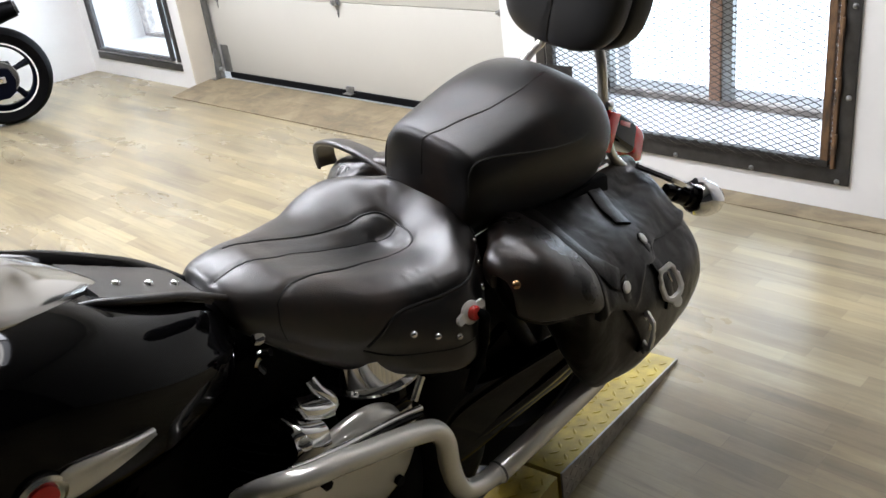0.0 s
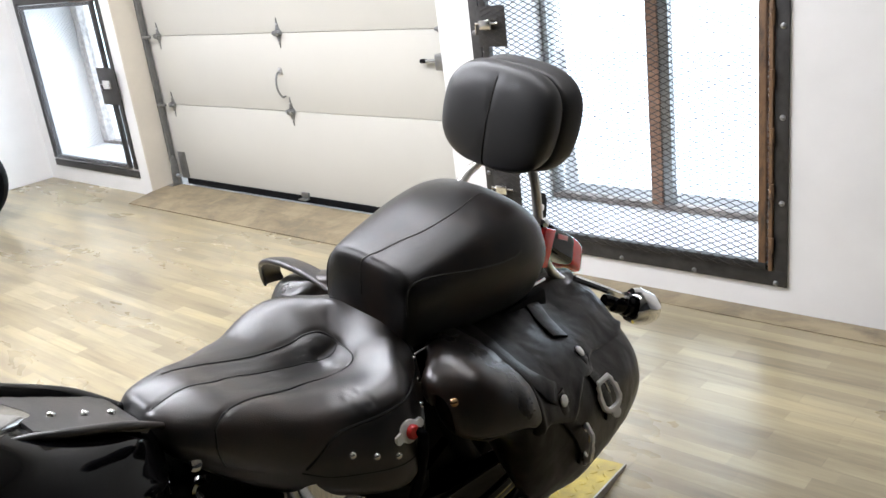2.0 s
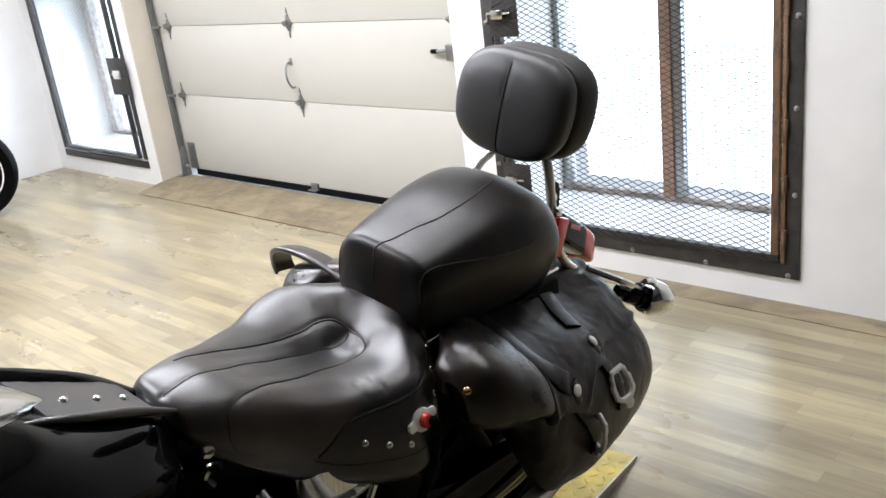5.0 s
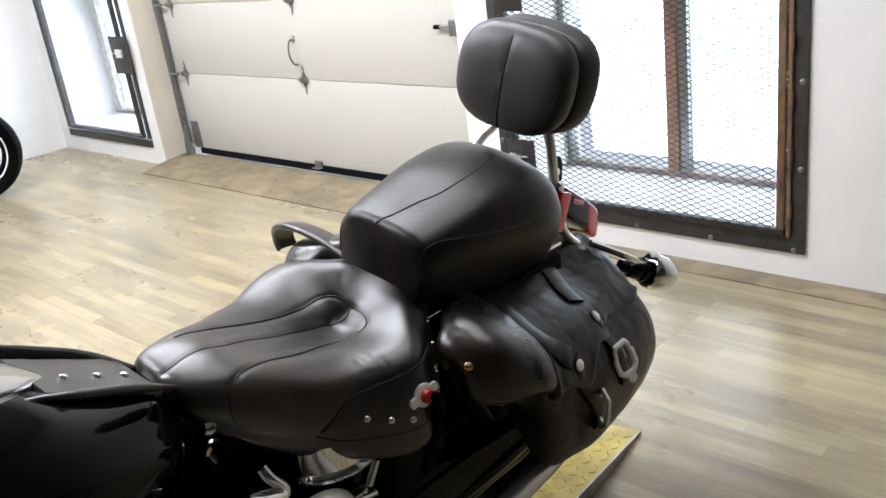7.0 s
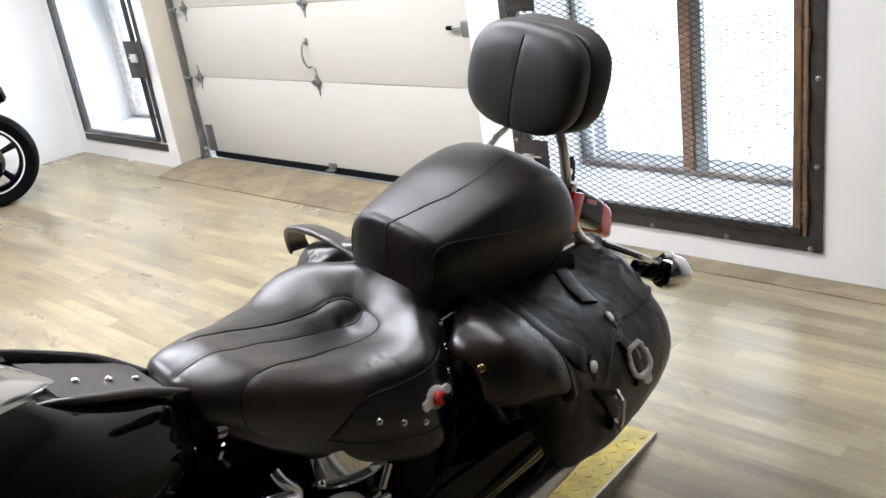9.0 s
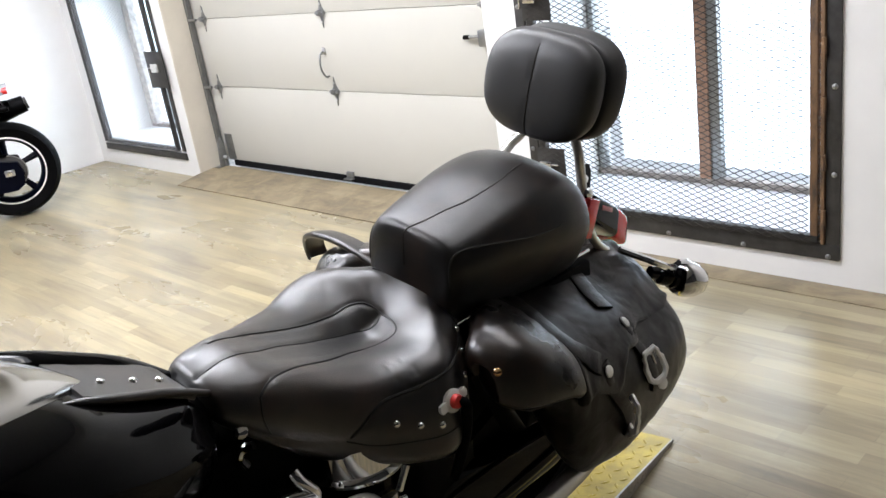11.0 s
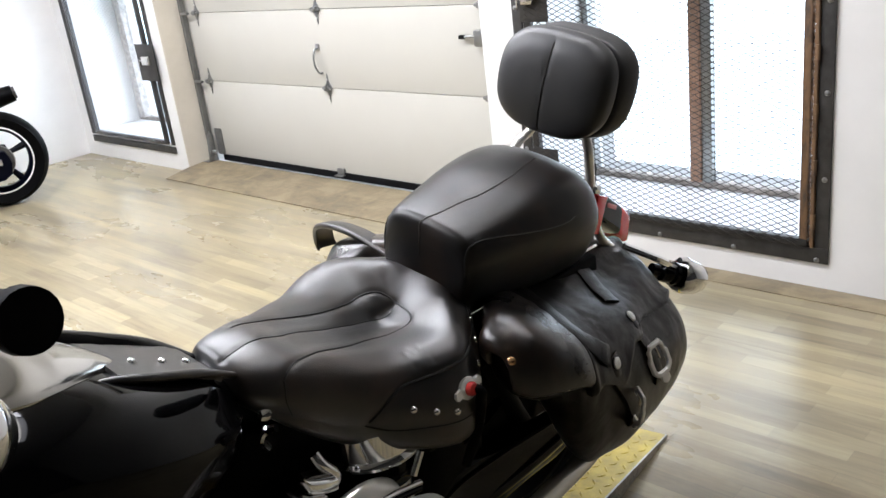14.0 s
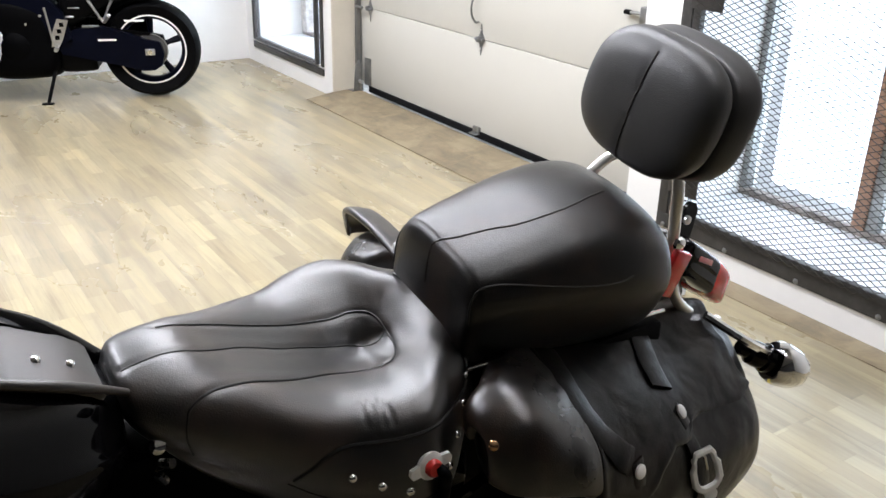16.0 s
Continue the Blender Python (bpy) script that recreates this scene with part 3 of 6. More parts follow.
def mesh_gate(y0, y1, z0, z1, label, hinge_low, latches):
    w, x0 = 0.062, WX - 0.012
    side = 0.050 if hinge_low else 0.040
    gap = 0.006 if hinge_low else 0.016
    g = thing("window_gate", (WX, (y0 + y1) / 2, z0), label, "window gate", "window gates")
    part("frame_bottom", box((x0, y0, z0), (WX - 0.001, y1, z0 + (w if hinge_low else 0.048)), 0.002), STEEL, g)
    part("frame_top", box((x0, y0, z1 - w), (WX - 0.001, y1, z1), 0.002), STEEL, g)
    part("frame_side", box((x0, y0, z0 + w), (WX - 0.001, y0 + side, z1 - w), 0.002), STEEL, g)
    part("frame_side", box((x0, y1 - side, z0 + w), (WX - 0.001, y1, z1 - w), 0.002), STEEL, g)
    a, b = y0 + w + 0.012, y1 - w - gap
    lo, hi = z0 + (w + 0.004 if hinge_low else 0.066), z1 - w - 0.004
    hinge_y = a if hinge_low else b
    leaf = part("gate_leaf", box((x0 - 0.012, a, lo), (x0 + 0.016, b, lo + 0.026), 0.002), STEEL, g)
    part("leaf_bar", box((x0 - 0.012, a, hi - 0.026), (x0 + 0.016, b, hi), 0.002), STEEL, leaf)
    part("leaf_bar", box((x0 - 0.013, a, lo + 0.026), (x0 + 0.016, a + 0.028, hi - 0.026), 0.002), RUST if hinge_low else STEEL, leaf)
    part("leaf_bar", box((x0 - 0.013, b - 0.034, lo + 0.026), (x0 + 0.016, b, hi - 0.026), 0.002), STEEL, leaf)
    ob = new("mesh_panel", expanded_mesh(a + (0.030 if hinge_low else 0.004), b - 0.004, lo - 0.002, hi + 0.006, x0 - 0.0195, *((0.0015, 0.0011) if hinge_low else (0.0005, 0.0006)), material=MESHM if hinge_low else GLAREMESH))
    ob.data.transform(root_matrix(g).inverted())
    ob.parent = g
    if hinge_low:
        # a rusty hinge bar along the frame, a slit, and short ties across it
        part("hinge_bar", box((x0 - 0.011, y0 + side + 0.001, z0 + w), (x0 + 0.010, y0 + side + 0.015, z1 - w), 0.002), RUST, g, "rusty hinge bar")
        ties = bmesh.new()
        for k in range(int((hi - lo) / 0.023)):
            z = lo + 0.01 + k * 0.023
            box((x0 + 0.002, y0 + side + 0.0155, z), (x0 + 0.008, a - 0.0005, z + 0.009), bm=ties)
        part("slit_ties", ties, RUST, g)
    for z in [lo + 0.10 + k * 0.205 for k in range(int((hi - lo - 0.1) / 0.205) + 1)]:
        part("gate_hinge", tube([(x0 - 0.012, hinge_y - (0.022 if hinge_low else 0.0), z - 0.028), (x0 - 0.012, hinge_y - (0.022 if hinge_low else 0.0), z + 0.028)], 0.008, 8), RUST if hinge_low else STEEL, g)
    for k in range(5 if hinge_low else 0):
        bolt_on(g, y0 + 0.040 + k * (y1 - y0 - 0.080) / 4, z0 + 0.013, x0)
        bolt_on(g, y0 + 0.040 + k * (y1 - y0 - 0.080) / 4, z1 - 0.013, x0)
    for k in range(1, 4 if hinge_low else 1):
        bolt_on(g, y0 + 0.020, z0 + 0.013 + k * (z1 - z0 - 0.026) / 4, x0)
        bolt_on(g, y1 - 0.020, z0 + 0.013 + k * (z1 - z0 - 0.026) / 4, x0)
    for yl, zl, s in latches:
        hy, hz = (0.075, 0.085) if hinge_low else (0.115, 0.125)
        hl = 0.03 if hinge_low else 0.045
        back = x0 - 0.0138 if hinge_low else x0 - 0.019
        plate = part("lock_plate", box((back - 0.0026, yl - hy, zl - hz), (back, yl + hy, zl + hz), 0.001), STEEL, g, "black steel lock plate")
        part("latch_body", box((x0 - 0.045, yl + s * 0.015 - hl, zl - 0.3 * hl), (back - 0.0028, yl + s * 0.015 + hl, zl + hl), 0.003), NICKEL, plate)
        part("latch_bolt", tube([(x0 - 0.034, yl - 0.05, zl + 0.015), (x0 - 0.034, yl + 0.07, zl + 0.015), (x0 - 0.034, yl + 0.07, zl - 0.03)], 0.006, 8), NICKEL, plate)
    return g


def deep_window(name, y0, y1, z0, z1, x, mull, group):
    """The window at the back of the deep opening: frame, one post, panes."""
    w = thing(name, (x, (y0 + y1) / 2, z0), "bright window with brown post behind a steel gate", "window", kind="structure")
    part("window_sill", box((WX + 0.004, y0 + 0.001, z0 - 0.02), (WT - 0.006, y1 - 0.001, z0 + 0.012), 0.002), SILL, w, "white painted deep sill, dusty")
    part("window_frame", box((x, y0 + 0.001, z0 + 0.012), (x + 0.05, y1 - 0.001, z0 + 0.04), 0.003), DIRT, w)
    part("window_frame", box((x, y0 + 0.001, z1 - 0.04), (x + 0.05, y1 - 0.001, z1 - 0.001), 0.003), OUTFRAME, w)
    part("window_frame", box((x, y0 + 0.001, z0 + 0.04), (x + 0.05, y0 + 0.035, z1 - 0.04), 0.003), GALV, w)
    part("window_frame", box((x, y1 - 0.035, z0 + 0.04), (x + 0.05, y1 - 0.001, z1 - 0.04), 0.003), GALV, w)
    cuts = [(y0 + 0.035, y1 - 0.035)]
    if mull is None:
        part("window_stile", box((x - 0.02, y1 - 0.13, z0 + 0.04), (x + 0.045, y1 - 0.036, z1 - 0.04), 0.003), STILE, w)
        cuts = [(y0 + 0.035, y1 - 0.13)]
    else:
        cuts = [(y0 + 0.035, mull - 0.075), (mull + 0.026, y1 - 0.035)]
        post = part("window_post", box((x - 0.01, mull - 0.026, z0 + 0.04), (x + 0.045, mull + 0.026, z1 - 0.04), 0.002), OUTFRAME, w, "brown wooden window post")
        part("post_channel", box((x + 0.0, mull - 0.075, z0 + 0.04), (x + 0.04, mull - 0.0265, z1 - 0.04), 0.002), GALV, post)
    for a, b in cuts:
        pane = part("window_pane", box((x + 0.02, a, z0 + 0.04), (x + 0.026, b, z1 - 0.04)), GLASS, w)
        pane.visible_shadow = False


for (lab, y0, y1, z0, z1), low in zip(GATES, (True, False)):
    latches = [(y1 - 0.13, 1.085, 1), (y1 - 0.13, 0.36, 1)] if low else [(y0 + 0.075, 0.76, -1)]
    mesh_gate(y0, y1, z0, z1, "dark steel gate of diamond mesh over a window" if low else "narrow dark steel mesh gate over a window, with a lock plate", low, latches)
deep_window("window_1", 1.265, 2.525, 0.175, 1.325, 3.72, 1.953, "")
deep_window("window_2", 5.75, 6.845, 0.188, 1.325, 3.68, None, "")

solid("trim", box((3.18, -2.99, 0.0005), (3.298, 2.59, 0.004), 0.001), PLY, "brown floor edge strip along the wall", "floor trim", "structure")

# ---- plywood ramp up to the door ----
rampbox = thing("plywood_ramp", (3.3, 4.3, 0), "worn plywood ramp board screwed down before the garage door", "ramp")
part("board", prism([(3.108, 0.001), (3.108, 0.007), (3.2995, 0.034), (3.2995, 0.001)], 2.6, 5.575, 1), PLY, rampbox)
part("board", prism([(3.30, 0.031), (3.30, 0.034), (3.47, 0.046), (3.47, 0.031)], DY0 + 0.004, DY1 - 0.004, 1), PLY, rampbox)
for k in (0, 1, 3, 4, 6, 9):
    for x in (3.15 + 0.005 * k,):
        part("screw", lathe([(0.006, 0), (0.006, 0.0015), (0, 0.002)], facing((x, 2.75 + k * 0.3, 0.0065 + (x - 3.125) * 0.137), (0, 0, 1)), 8), STEEL, rampbox)


# ---- the cruiser motorcycle ----
YC = 1.19
ROLL = Matrix.Translation((0, YC, 0.90)) @ Matrix.Rotation(radians(6), 4, "X") @ Matrix.Translation((0, -YC, -0.90))    # the seat and the backrest lean further
bike = thing("motorcycle", (0.95, YC, 0.085), "black cruiser motorcycle with studded leather saddle, backrest and saddlebags", "motorcycle")


def tree(bm):
    bmesh.ops.recalc_face_normals(bm, faces=bm.faces)
    return BVHTree.FromBMesh(bm)


def driver_seat():
    # a dished bucket: a sunk middle strip, raised cushions behind it, then the upright valance
    rows = [
        (0.770, [(0, 0.890), (0.012, 0.889), (0.020, 0.887), (0.028, 0.883), (0.033, 0.877), (0.036, 0.870), (0.034, 0.864), (0.026, 0.858), (0, 0.856)]),
        (0.793, [(0, 0.905), (0.026, 0.904), (0.044, 0.900), (0.058, 0.892), (0.069, 0.879), (0.077, 0.862), (0.074, 0.846), (0.060, 0.833), (0, 0.828)]),
        (0.860, [(0, 0.903), (0.028, 0.902), (0.052, 0.897), (0.076, 0.887), (0.096, 0.868), (0.110, 0.838), (0.114, 0.805), (0.106, 0.774), (0, 0.767)]),
        (0.920, [(0, 0.873), (0.030, 0.874), (0.053, 0.876), (0.084, 0.873), (0.112, 0.853), (0.130, 0.820), (0.138, 0.775), (0.126, 0.726), (0, 0.720)]),
        (0.980, [(0, 0.846), (0.030, 0.848), (0.055, 0.852), (0.096, 0.854), (0.132, 0.840), (0.156, 0.808), (0.172, 0.760), (0.166, 0.703), (0, 0.697)]),
        (1.040, [(0, 0.820), (0.030, 0.824), (0.057, 0.831), (0.104, 0.839), (0.146, 0.832), (0.178, 0.800), (0.204, 0.752), (0.202, 0.688), (0, 0.680)]),
        (1.100, [(0, 0.797), (0.030, 0.803), (0.058, 0.816), (0.108, 0.835), (0.158, 0.838), (0.194, 0.812), (0.226, 0.745), (0.222, 0.676), (0, 0.668)]),
        (1.150, [(0, 0.791), (0.030, 0.799), (0.058, 0.816), (0.106, 0.837), (0.154, 0.845), (0.194, 0.824), (0.224, 0.750), (0.216, 0.674), (0, 0.668)]),
        (1.190, [(0, 0.818), (0.030, 0.823), (0.058, 0.833), (0.098, 0.847), (0.138, 0.848), (0.174, 0.826), (0.208, 0.762), (0.200, 0.685), (0, 0.68)]),
        (1.222, [(0, 0.846), (0.028, 0.848), (0.056, 0.852), (0.090, 0.853), (0.122, 0.843), (0.152, 0.819), (0.184, 0.770), (0.180, 0.700), (0, 0.690)]),
        (1.250, [(0, 0.863), (0.028, 0.862), (0.055, 0.859), (0.082, 0.852), (0.106, 0.840), (0.128, 0.822), (0.152, 0.785), (0.152, 0.735), (0, 0.725)]),
        (1.275, [(0, 0.860), (0.026, 0.859), (0.050, 0.855), (0.072, 0.847), (0.090, 0.836), (0.106, 0.820), (0.120, 0.795), (0.120, 0.760), (0, 0.750)]),
        (1.290, [(0, 0.843), (0.024, 0.842), (0.044, 0.839), (0.060, 0.834), (0.074, 0.826), (0.086, 0.814), (0.094, 0.797), (0.094, 0.785), (0, 0.780)]),
    ]
    bm = skin([mirrored(x, h, YC) for x, h in rows], 260, 240)
    for v in bm.verts:
        v.co.x += 0.12 * (v.co.y - YC) * min(1.0, max(0.0, (v.co.x - 1.12) / 0.12))
    bm.transform(ROLL @ Matrix.Translation((0, YC, 0.84)) @ Matrix.Rotation(radians(1.5), 4, "X") @ Matrix.Translation((0, -YC, -0.84)))
    # where the seams run, and the puckers beside the piping
    loop = [(0.849, 1.239, 0.904), (0.891, 1.244, 0.893), (0.920, 1.249, 0.882), (0.982, 1.255, 0.858), (1.043, 1.260, 0.838), (1.095, 1.264, 0.827), (1.121, 1.264, 0.825), (1.150, 1.265, 0.827), (1.174, 1.254, 0.828), (1.185, 1.236, 0.823), (1.188, 1.211, 0.813), (1.183, 1.181, 0.812), (1.173, 1.160, 0.810), (1.161, 1.150, 0.807), (1.142, 1.150, 0.803), (1.126, 1.154, 0.801), (1.076, 1.156, 0.808), (1.003, 1.139, 0.835), (0.942, 1.131, 0.858), (0.893, 1.120, 0.873), (0.874, 1.116, 0.874), (0.858, 1.111, 0.871), (0.844, 1.106, 0.862)]
    middle = [(0.785, 1.173, 0.899), (0.806, 1.175, 0.903), (0.839, 1.180, 0.903), (0.881, 1.184, 0.892), (0.947, 1.208, 0.861), (1.007, 1.215, 0.837), (1.072, 1.224, 0.812), (1.136, 1.225, 0.795), (1.167, 1.213, 0.796), (1.176, 1.212, 0.802), (1.184, 1.214, 0.808)]
    piping = [(0.959, 1.049, 0.746), (0.968, 1.045, 0.754), (0.983, 1.040, 0.766), (1.001, 1.038, 0.779), (1.025, 1.036, 0.787), (1.055, 1.028, 0.788), (1.083, 1.017, 0.790), (1.103, 1.011, 0.792), (1.131, 1.005, 0.796), (1.173, 1.018, 0.797), (1.226, 1.056, 0.790), (1.251, 1.082, 0.803), (1.254, 1.103, 0.829), (1.256, 1.131, 0.847), (1.258, 1.167, 0.858), (1.258, 1.210, 0.865), (1.259, 1.256, 0.866), (1.246, 1.235, 0.872), (1.240, 1.285, 0.868)]
    folds = [[(1.064, 1.072, 0.821), (1.060, 1.036, 0.803)], [(1.073, 1.075, 0.821), (1.069, 1.026, 0.793)], [(1.077, 1.064, 0.820), (1.072, 1.023, 0.790)], [(1.092, 1.067, 0.821), (1.081, 1.027, 0.803)], [(1.096, 1.053, 0.820), (1.093, 1.023, 0.804)]]
    for q in (loop, middle, piping):
        groove(bm, q, 0.0018, 0.0065)
    for q in folds:
        groove(bm, q, 0.0030, 0.0042, True)
    groove(bm, [(1.150, 1.222, 0.800), (1.176, 1.214, 0.812)], 0.006, 0.014)
    groove(bm, [(1.186, 1.235, 0.835), (1.205, 1.262, 0.855)], 0.0014, 0.009, True)
    bvh = tree(bm)
    seat = part("driver_seat", bm, SEAT, bike, "black leather saddle with worn sheen and stitched seams", 60)
    part("seam", seam(loop, 0.0020, bvh, 140), PIPING, seat)
    part("seam", seam(middle, 0.0013, bvh, 80), PIPING, seat)
    part("seam", seam([loop[-1], (0.836, 1.092, 0.835), (0.836, 1.080, 0.800)], 0.0014, bvh, 30), PIPING, seat)
    part("seam", seam(piping, 0.0030, bvh, 120), PIPING, seat)
    part("seam", seam([(0.95, 1.05, 0.742), (0.99, 1.028, 0.722), (1.04, 1.0, 0.712), (1.10, 0.975, 0.702), (1.16, 0.975, 0.70)], 0.0015, bvh, 40), PIPING, seat)
    # valance with studs
    for q in ((1.026, 1.012, 0.750), (1.062, 0.994, 0.734), (1.100, 0.981, 0.719)):
        stud_on(seat, bvh, q, 0.0062)
    for q in ((1.177, 0.988, 0.725), (1.202, 1.009, 0.758), (1.235, 1.038, 0.784), (1.256, 1.066, 0.806), (1.258, 1.096, 0.832), (1.262, 1.14, 0.848)):
        stud_on(seat, bvh, q, 0.0055)
    # lock with a red cap on the valance
    at, n, _, _ = bvh.find_nearest((1.131, 0.99, 0.749))
    lock = part("lock_mount", lathe([(0, 0), (0.0205, 0), (0.0205, 0.006), (0.016, 0.009), (0.0, 0.009)], facing(at - n * 0.003, n), 28), ZINC, seat, "bright metal lock mount")
    along = Vector((0.98, -0.05, 0.14))
    along = (along - n * along.dot(n)).normalized()
    flat = Matrix.Translation(at) @ Matrix((along, n.cross(along), n)).transposed().to_4x4()
    for d in (-1, 1):
        part("mount_ear", moved(flat, prism([(d * 0.012, -0.008), (d * 0.031, -0.0075), (d * 0.034, 0.0), (d * 0.031, 0.0075), (d * 0.012, 0.010)], -0.002, 0.0042, 2)), ZINC, lock)
    part("red_cap", lathe([(0.0125, 0), (0.0125, 0.007), (0.010, 0.010), (0, 0.0105)], facing(at + n * 0.0055, n), 20), REDCAP, lock, "red plastic cap")
    end = at + n * 0.012 + along * 0.006
    part("cable_plug", tube([end, end + n * 0.008 + Vector((0.005, -0.002, -0.010)), end + Vector((0.010, -0.004, -0.030)), end + Vector((0.012, 0.0, -0.07)), end + Vector((0.006, 0.01, -0.12)), end + Vector((-0.005, 0.02, -0.17))], 0.008, 12, 30, None, [0.007, 0.009, 0.010, 0.009, 0.010, 0.009]), RUBBER, lock, "hanging black cable", 60)
    return bvh


def stud_on(parent, bvh, p, r, material=None):
    at, n, _, _ = bvh.find_nearest(p)
    part("stud", lathe([(r * 1.1, -0.001), (r, r * 0.35), (r * 0.7, r * 0.62), (r * 0.35, r * 0.75), (0, r * 0.78)], facing(at, n), 14), material or CHROME, parent)


def pillion():
    rows = [
        (1.222, [(0, 0.930), (0.050, 0.926), (0.074, 0.912), (0.084, 0.885), (0.072, 0.83), (0, 0.825)]),
        (1.227, [(0, 0.956), (0.062, 0.951), (0.090, 0.932), (0.101, 0.892), (0.084, 0.82), (0, 0.805)]),
        (1.238, [(0, 0.973), (0.067, 0.968), (0.099, 0.945), (0.110, 0.896), (0.090, 0.81), (0, 0.795)]),
        (1.262, [(0, 0.981), (0.071, 0.976), (0.107, 0.952), (0.118, 0.900), (0.095, 0.81), (0, 0.785)]),
        (1.34, [(0, 0.997), (0.078, 0.992), (0.119, 0.964), (0.131, 0.908), (0.101, 0.80), (0, 0.775)]),
        (1.44, [(0, 1.019), (0.087, 1.010), (0.132, 0.976), (0.147, 0.910), (0.110, 0.80), (0, 0.77)]),
        (1.54, [(0, 1.025), (0.094, 1.013), (0.142, 0.975), (0.157, 0.905), (0.116, 0.797), (0, 0.77)]),
        (1.61, [(0, 1.007), (0.092, 0.996), (0.137, 0.960), (0.151, 0.894), (0.114, 0.80), (0, 0.775)]),
        (1.655, [(0, 0.964), (0.078, 0.957), (0.115, 0.928), (0.127, 0.876), (0.088, 0.80), (0, 0.79)]),
        (1.675, [(0, 0.906), (0.056, 0.903), (0.082, 0.886), (0.090, 0.854), (0.065, 0.82), (0, 0.81)]),
    ]
    rows = [(1.224 + (x - 1.224) * 0.905, h) for x, h in rows]
    bm = skin([mirrored(x, h, YC) for x, h in rows], 110, 100)
    bm.transform(ROLL @ Matrix.Translation((0.018, 0, -0.007)))
    bvh = tree(bm)
    p = part("pillion_seat", bm, PILLION, bike, "black leather pillion pad with a centre seam", 60)
    part("seam", seam([(1.248, 1.199, 0.958), (1.253, 1.194, 0.965), (1.266, 1.185, 0.971), (1.281, 1.178, 0.974), (1.327, 1.165, 0.983), (1.370, 1.148, 0.992), (1.439, 1.138, 1.006), (1.497, 1.145, 1.013), (1.533, 1.151, 1.013)], 0.0016, bvh, 60), THREAD, p)
    part("seam", seam([(1.248, 1.199, 0.958), (1.241, 1.196, 0.930), (1.240, 1.197, 0.897)], 0.0014, bvh, 24), THREAD, p)
    side = [(1.246, 1.088, 0.882), (1.248, 1.090, 0.914), (1.253, 1.090, 0.928), (1.261, 1.088, 0.938), (1.284, 1.082, 0.943), (1.322, 1.070, 0.940), (1.368, 1.056, 0.933), (1.432, 1.043, 0.924), (1.482, 1.035, 0.922), (1.507, 1.034, 0.928)]
    for k in (1, -1):
        part("seam", seam([(x, YC + k * (y - YC), z) for x, y, z in side], 0.0020, bvh, 60), PIPING, p)


def backrest():
    # a rounded cushion before a slightly larger shell, leaning back
    def rounded(h, grow, aside=0.0):
        ring = []
        for k in range(24):
            a = 2 * math.pi * k / 24
            c, q = math.cos(a), math.sin(a)
            dy = math.copysign(abs(c) ** 0.71, c) * (0.134 + grow) * (1 - 0.03 * max(0.0, -q))
            dz = math.copysign(abs(q) ** 0.71, q) * (0.102 + grow)
            ring.append((1.61 + h + (dz - 0.015) * 0.194, YC - 0.003 + dy - aside, 1.151 + dz - 0.5 * aside))
        return ring
    f = skin([rounded(-0.035, -0.085), rounded(-0.034, -0.06), rounded(-0.030, -0.032), rounded(-0.022, -0.013), rounded(-0.010, -0.003), rounded(0.006, 0.0), rounded(0.018, -0.002), rounded(0.0255, -0.007)], 120, 60)
    f.transform(ROLL)
    middle = [(1.50, YC, 1.234), (1.50, YC, 1.20), (1.50, YC, 1.155), (1.50, YC, 1.10), (1.50, YC, 1.058)]
    middle = [ROLL @ Vector(q) for q in middle]
    face = tree(f)
    drop = [face.ray_cast(q, (1, 0, 0))[0] for q in middle]
    groove(f, drop, 0.0022, 0.006)
    bvh = tree(f)
    pad = part("backrest_pad", f, VINYL, bike, "black padded backrest with a vertical seam", 60)
    b = skin([rounded(0.0258, -0.008, 0.004), rounded(0.031, -0.002, 0.006), rounded(0.050, 0.002, 0.009), rounded(0.068, 0.003, 0.009), rounded(0.083, -0.008, 0.009), rounded(0.093, -0.034, 0.009), rounded(0.097, -0.07, 0.009)], 96, 30)
    b.transform(ROLL)
    part("backrest_shell", b, VINYL, pad, "", 60)
    part("seam", seam(drop, 0.0014, bvh, 60, 0.0006), THREAD, pad)


def sissy_bar():
    for s in (-1, 1):
        k = 0.079 if s < 0 else 0.112
        y = YC + s * k
        low = [(1.86, y, 0.70), (1.79, y, 0.73), (1.72, y, 0.79), (1.688, y, 0.87)]
        if s < 0:
            high = [(1.672, y, 0.95), (1.664, y, 1.0), (1.664, YC - 0.070, 1.04), (1.668, YC - 0.07, 1.10)]
        else:
            high = [(1.650, y, 0.935), (1.654, y + 0.005, 0.955), (1.690, YC + 0.118, 0.980), (1.725, YC + 0.110, 1.005), (1.690, YC + 0.07, 1.10)]
        bar = part("sissy_bar", tube(low + high, 0.0105, 14, 56), LITCHROME, bike, "bent chrome sissy bar")
        part("reflector", box((-0.020, -0.007, -0.042), (0.020, 0.007, 0.042), 0.003, m=pose(1.670, YC + s * 0.100, 0.862, 0, 22, 0)), REDLENS, bar, "red side reflector")
        part("bar_nut", lathe([(0.012, 0), (0.012, 0.008), (0.006, 0.011), (0, 0.011)], facing((1.675, YC + s * 0.092, 0.915), (0, s, 0)), 6), CHROME, bar)
    part("cross_bar", tube([(1.675, YC - 0.075, 1.09), (1.675, YC + 0.075, 1.09)], 0.009, 8), CHROME, bike)


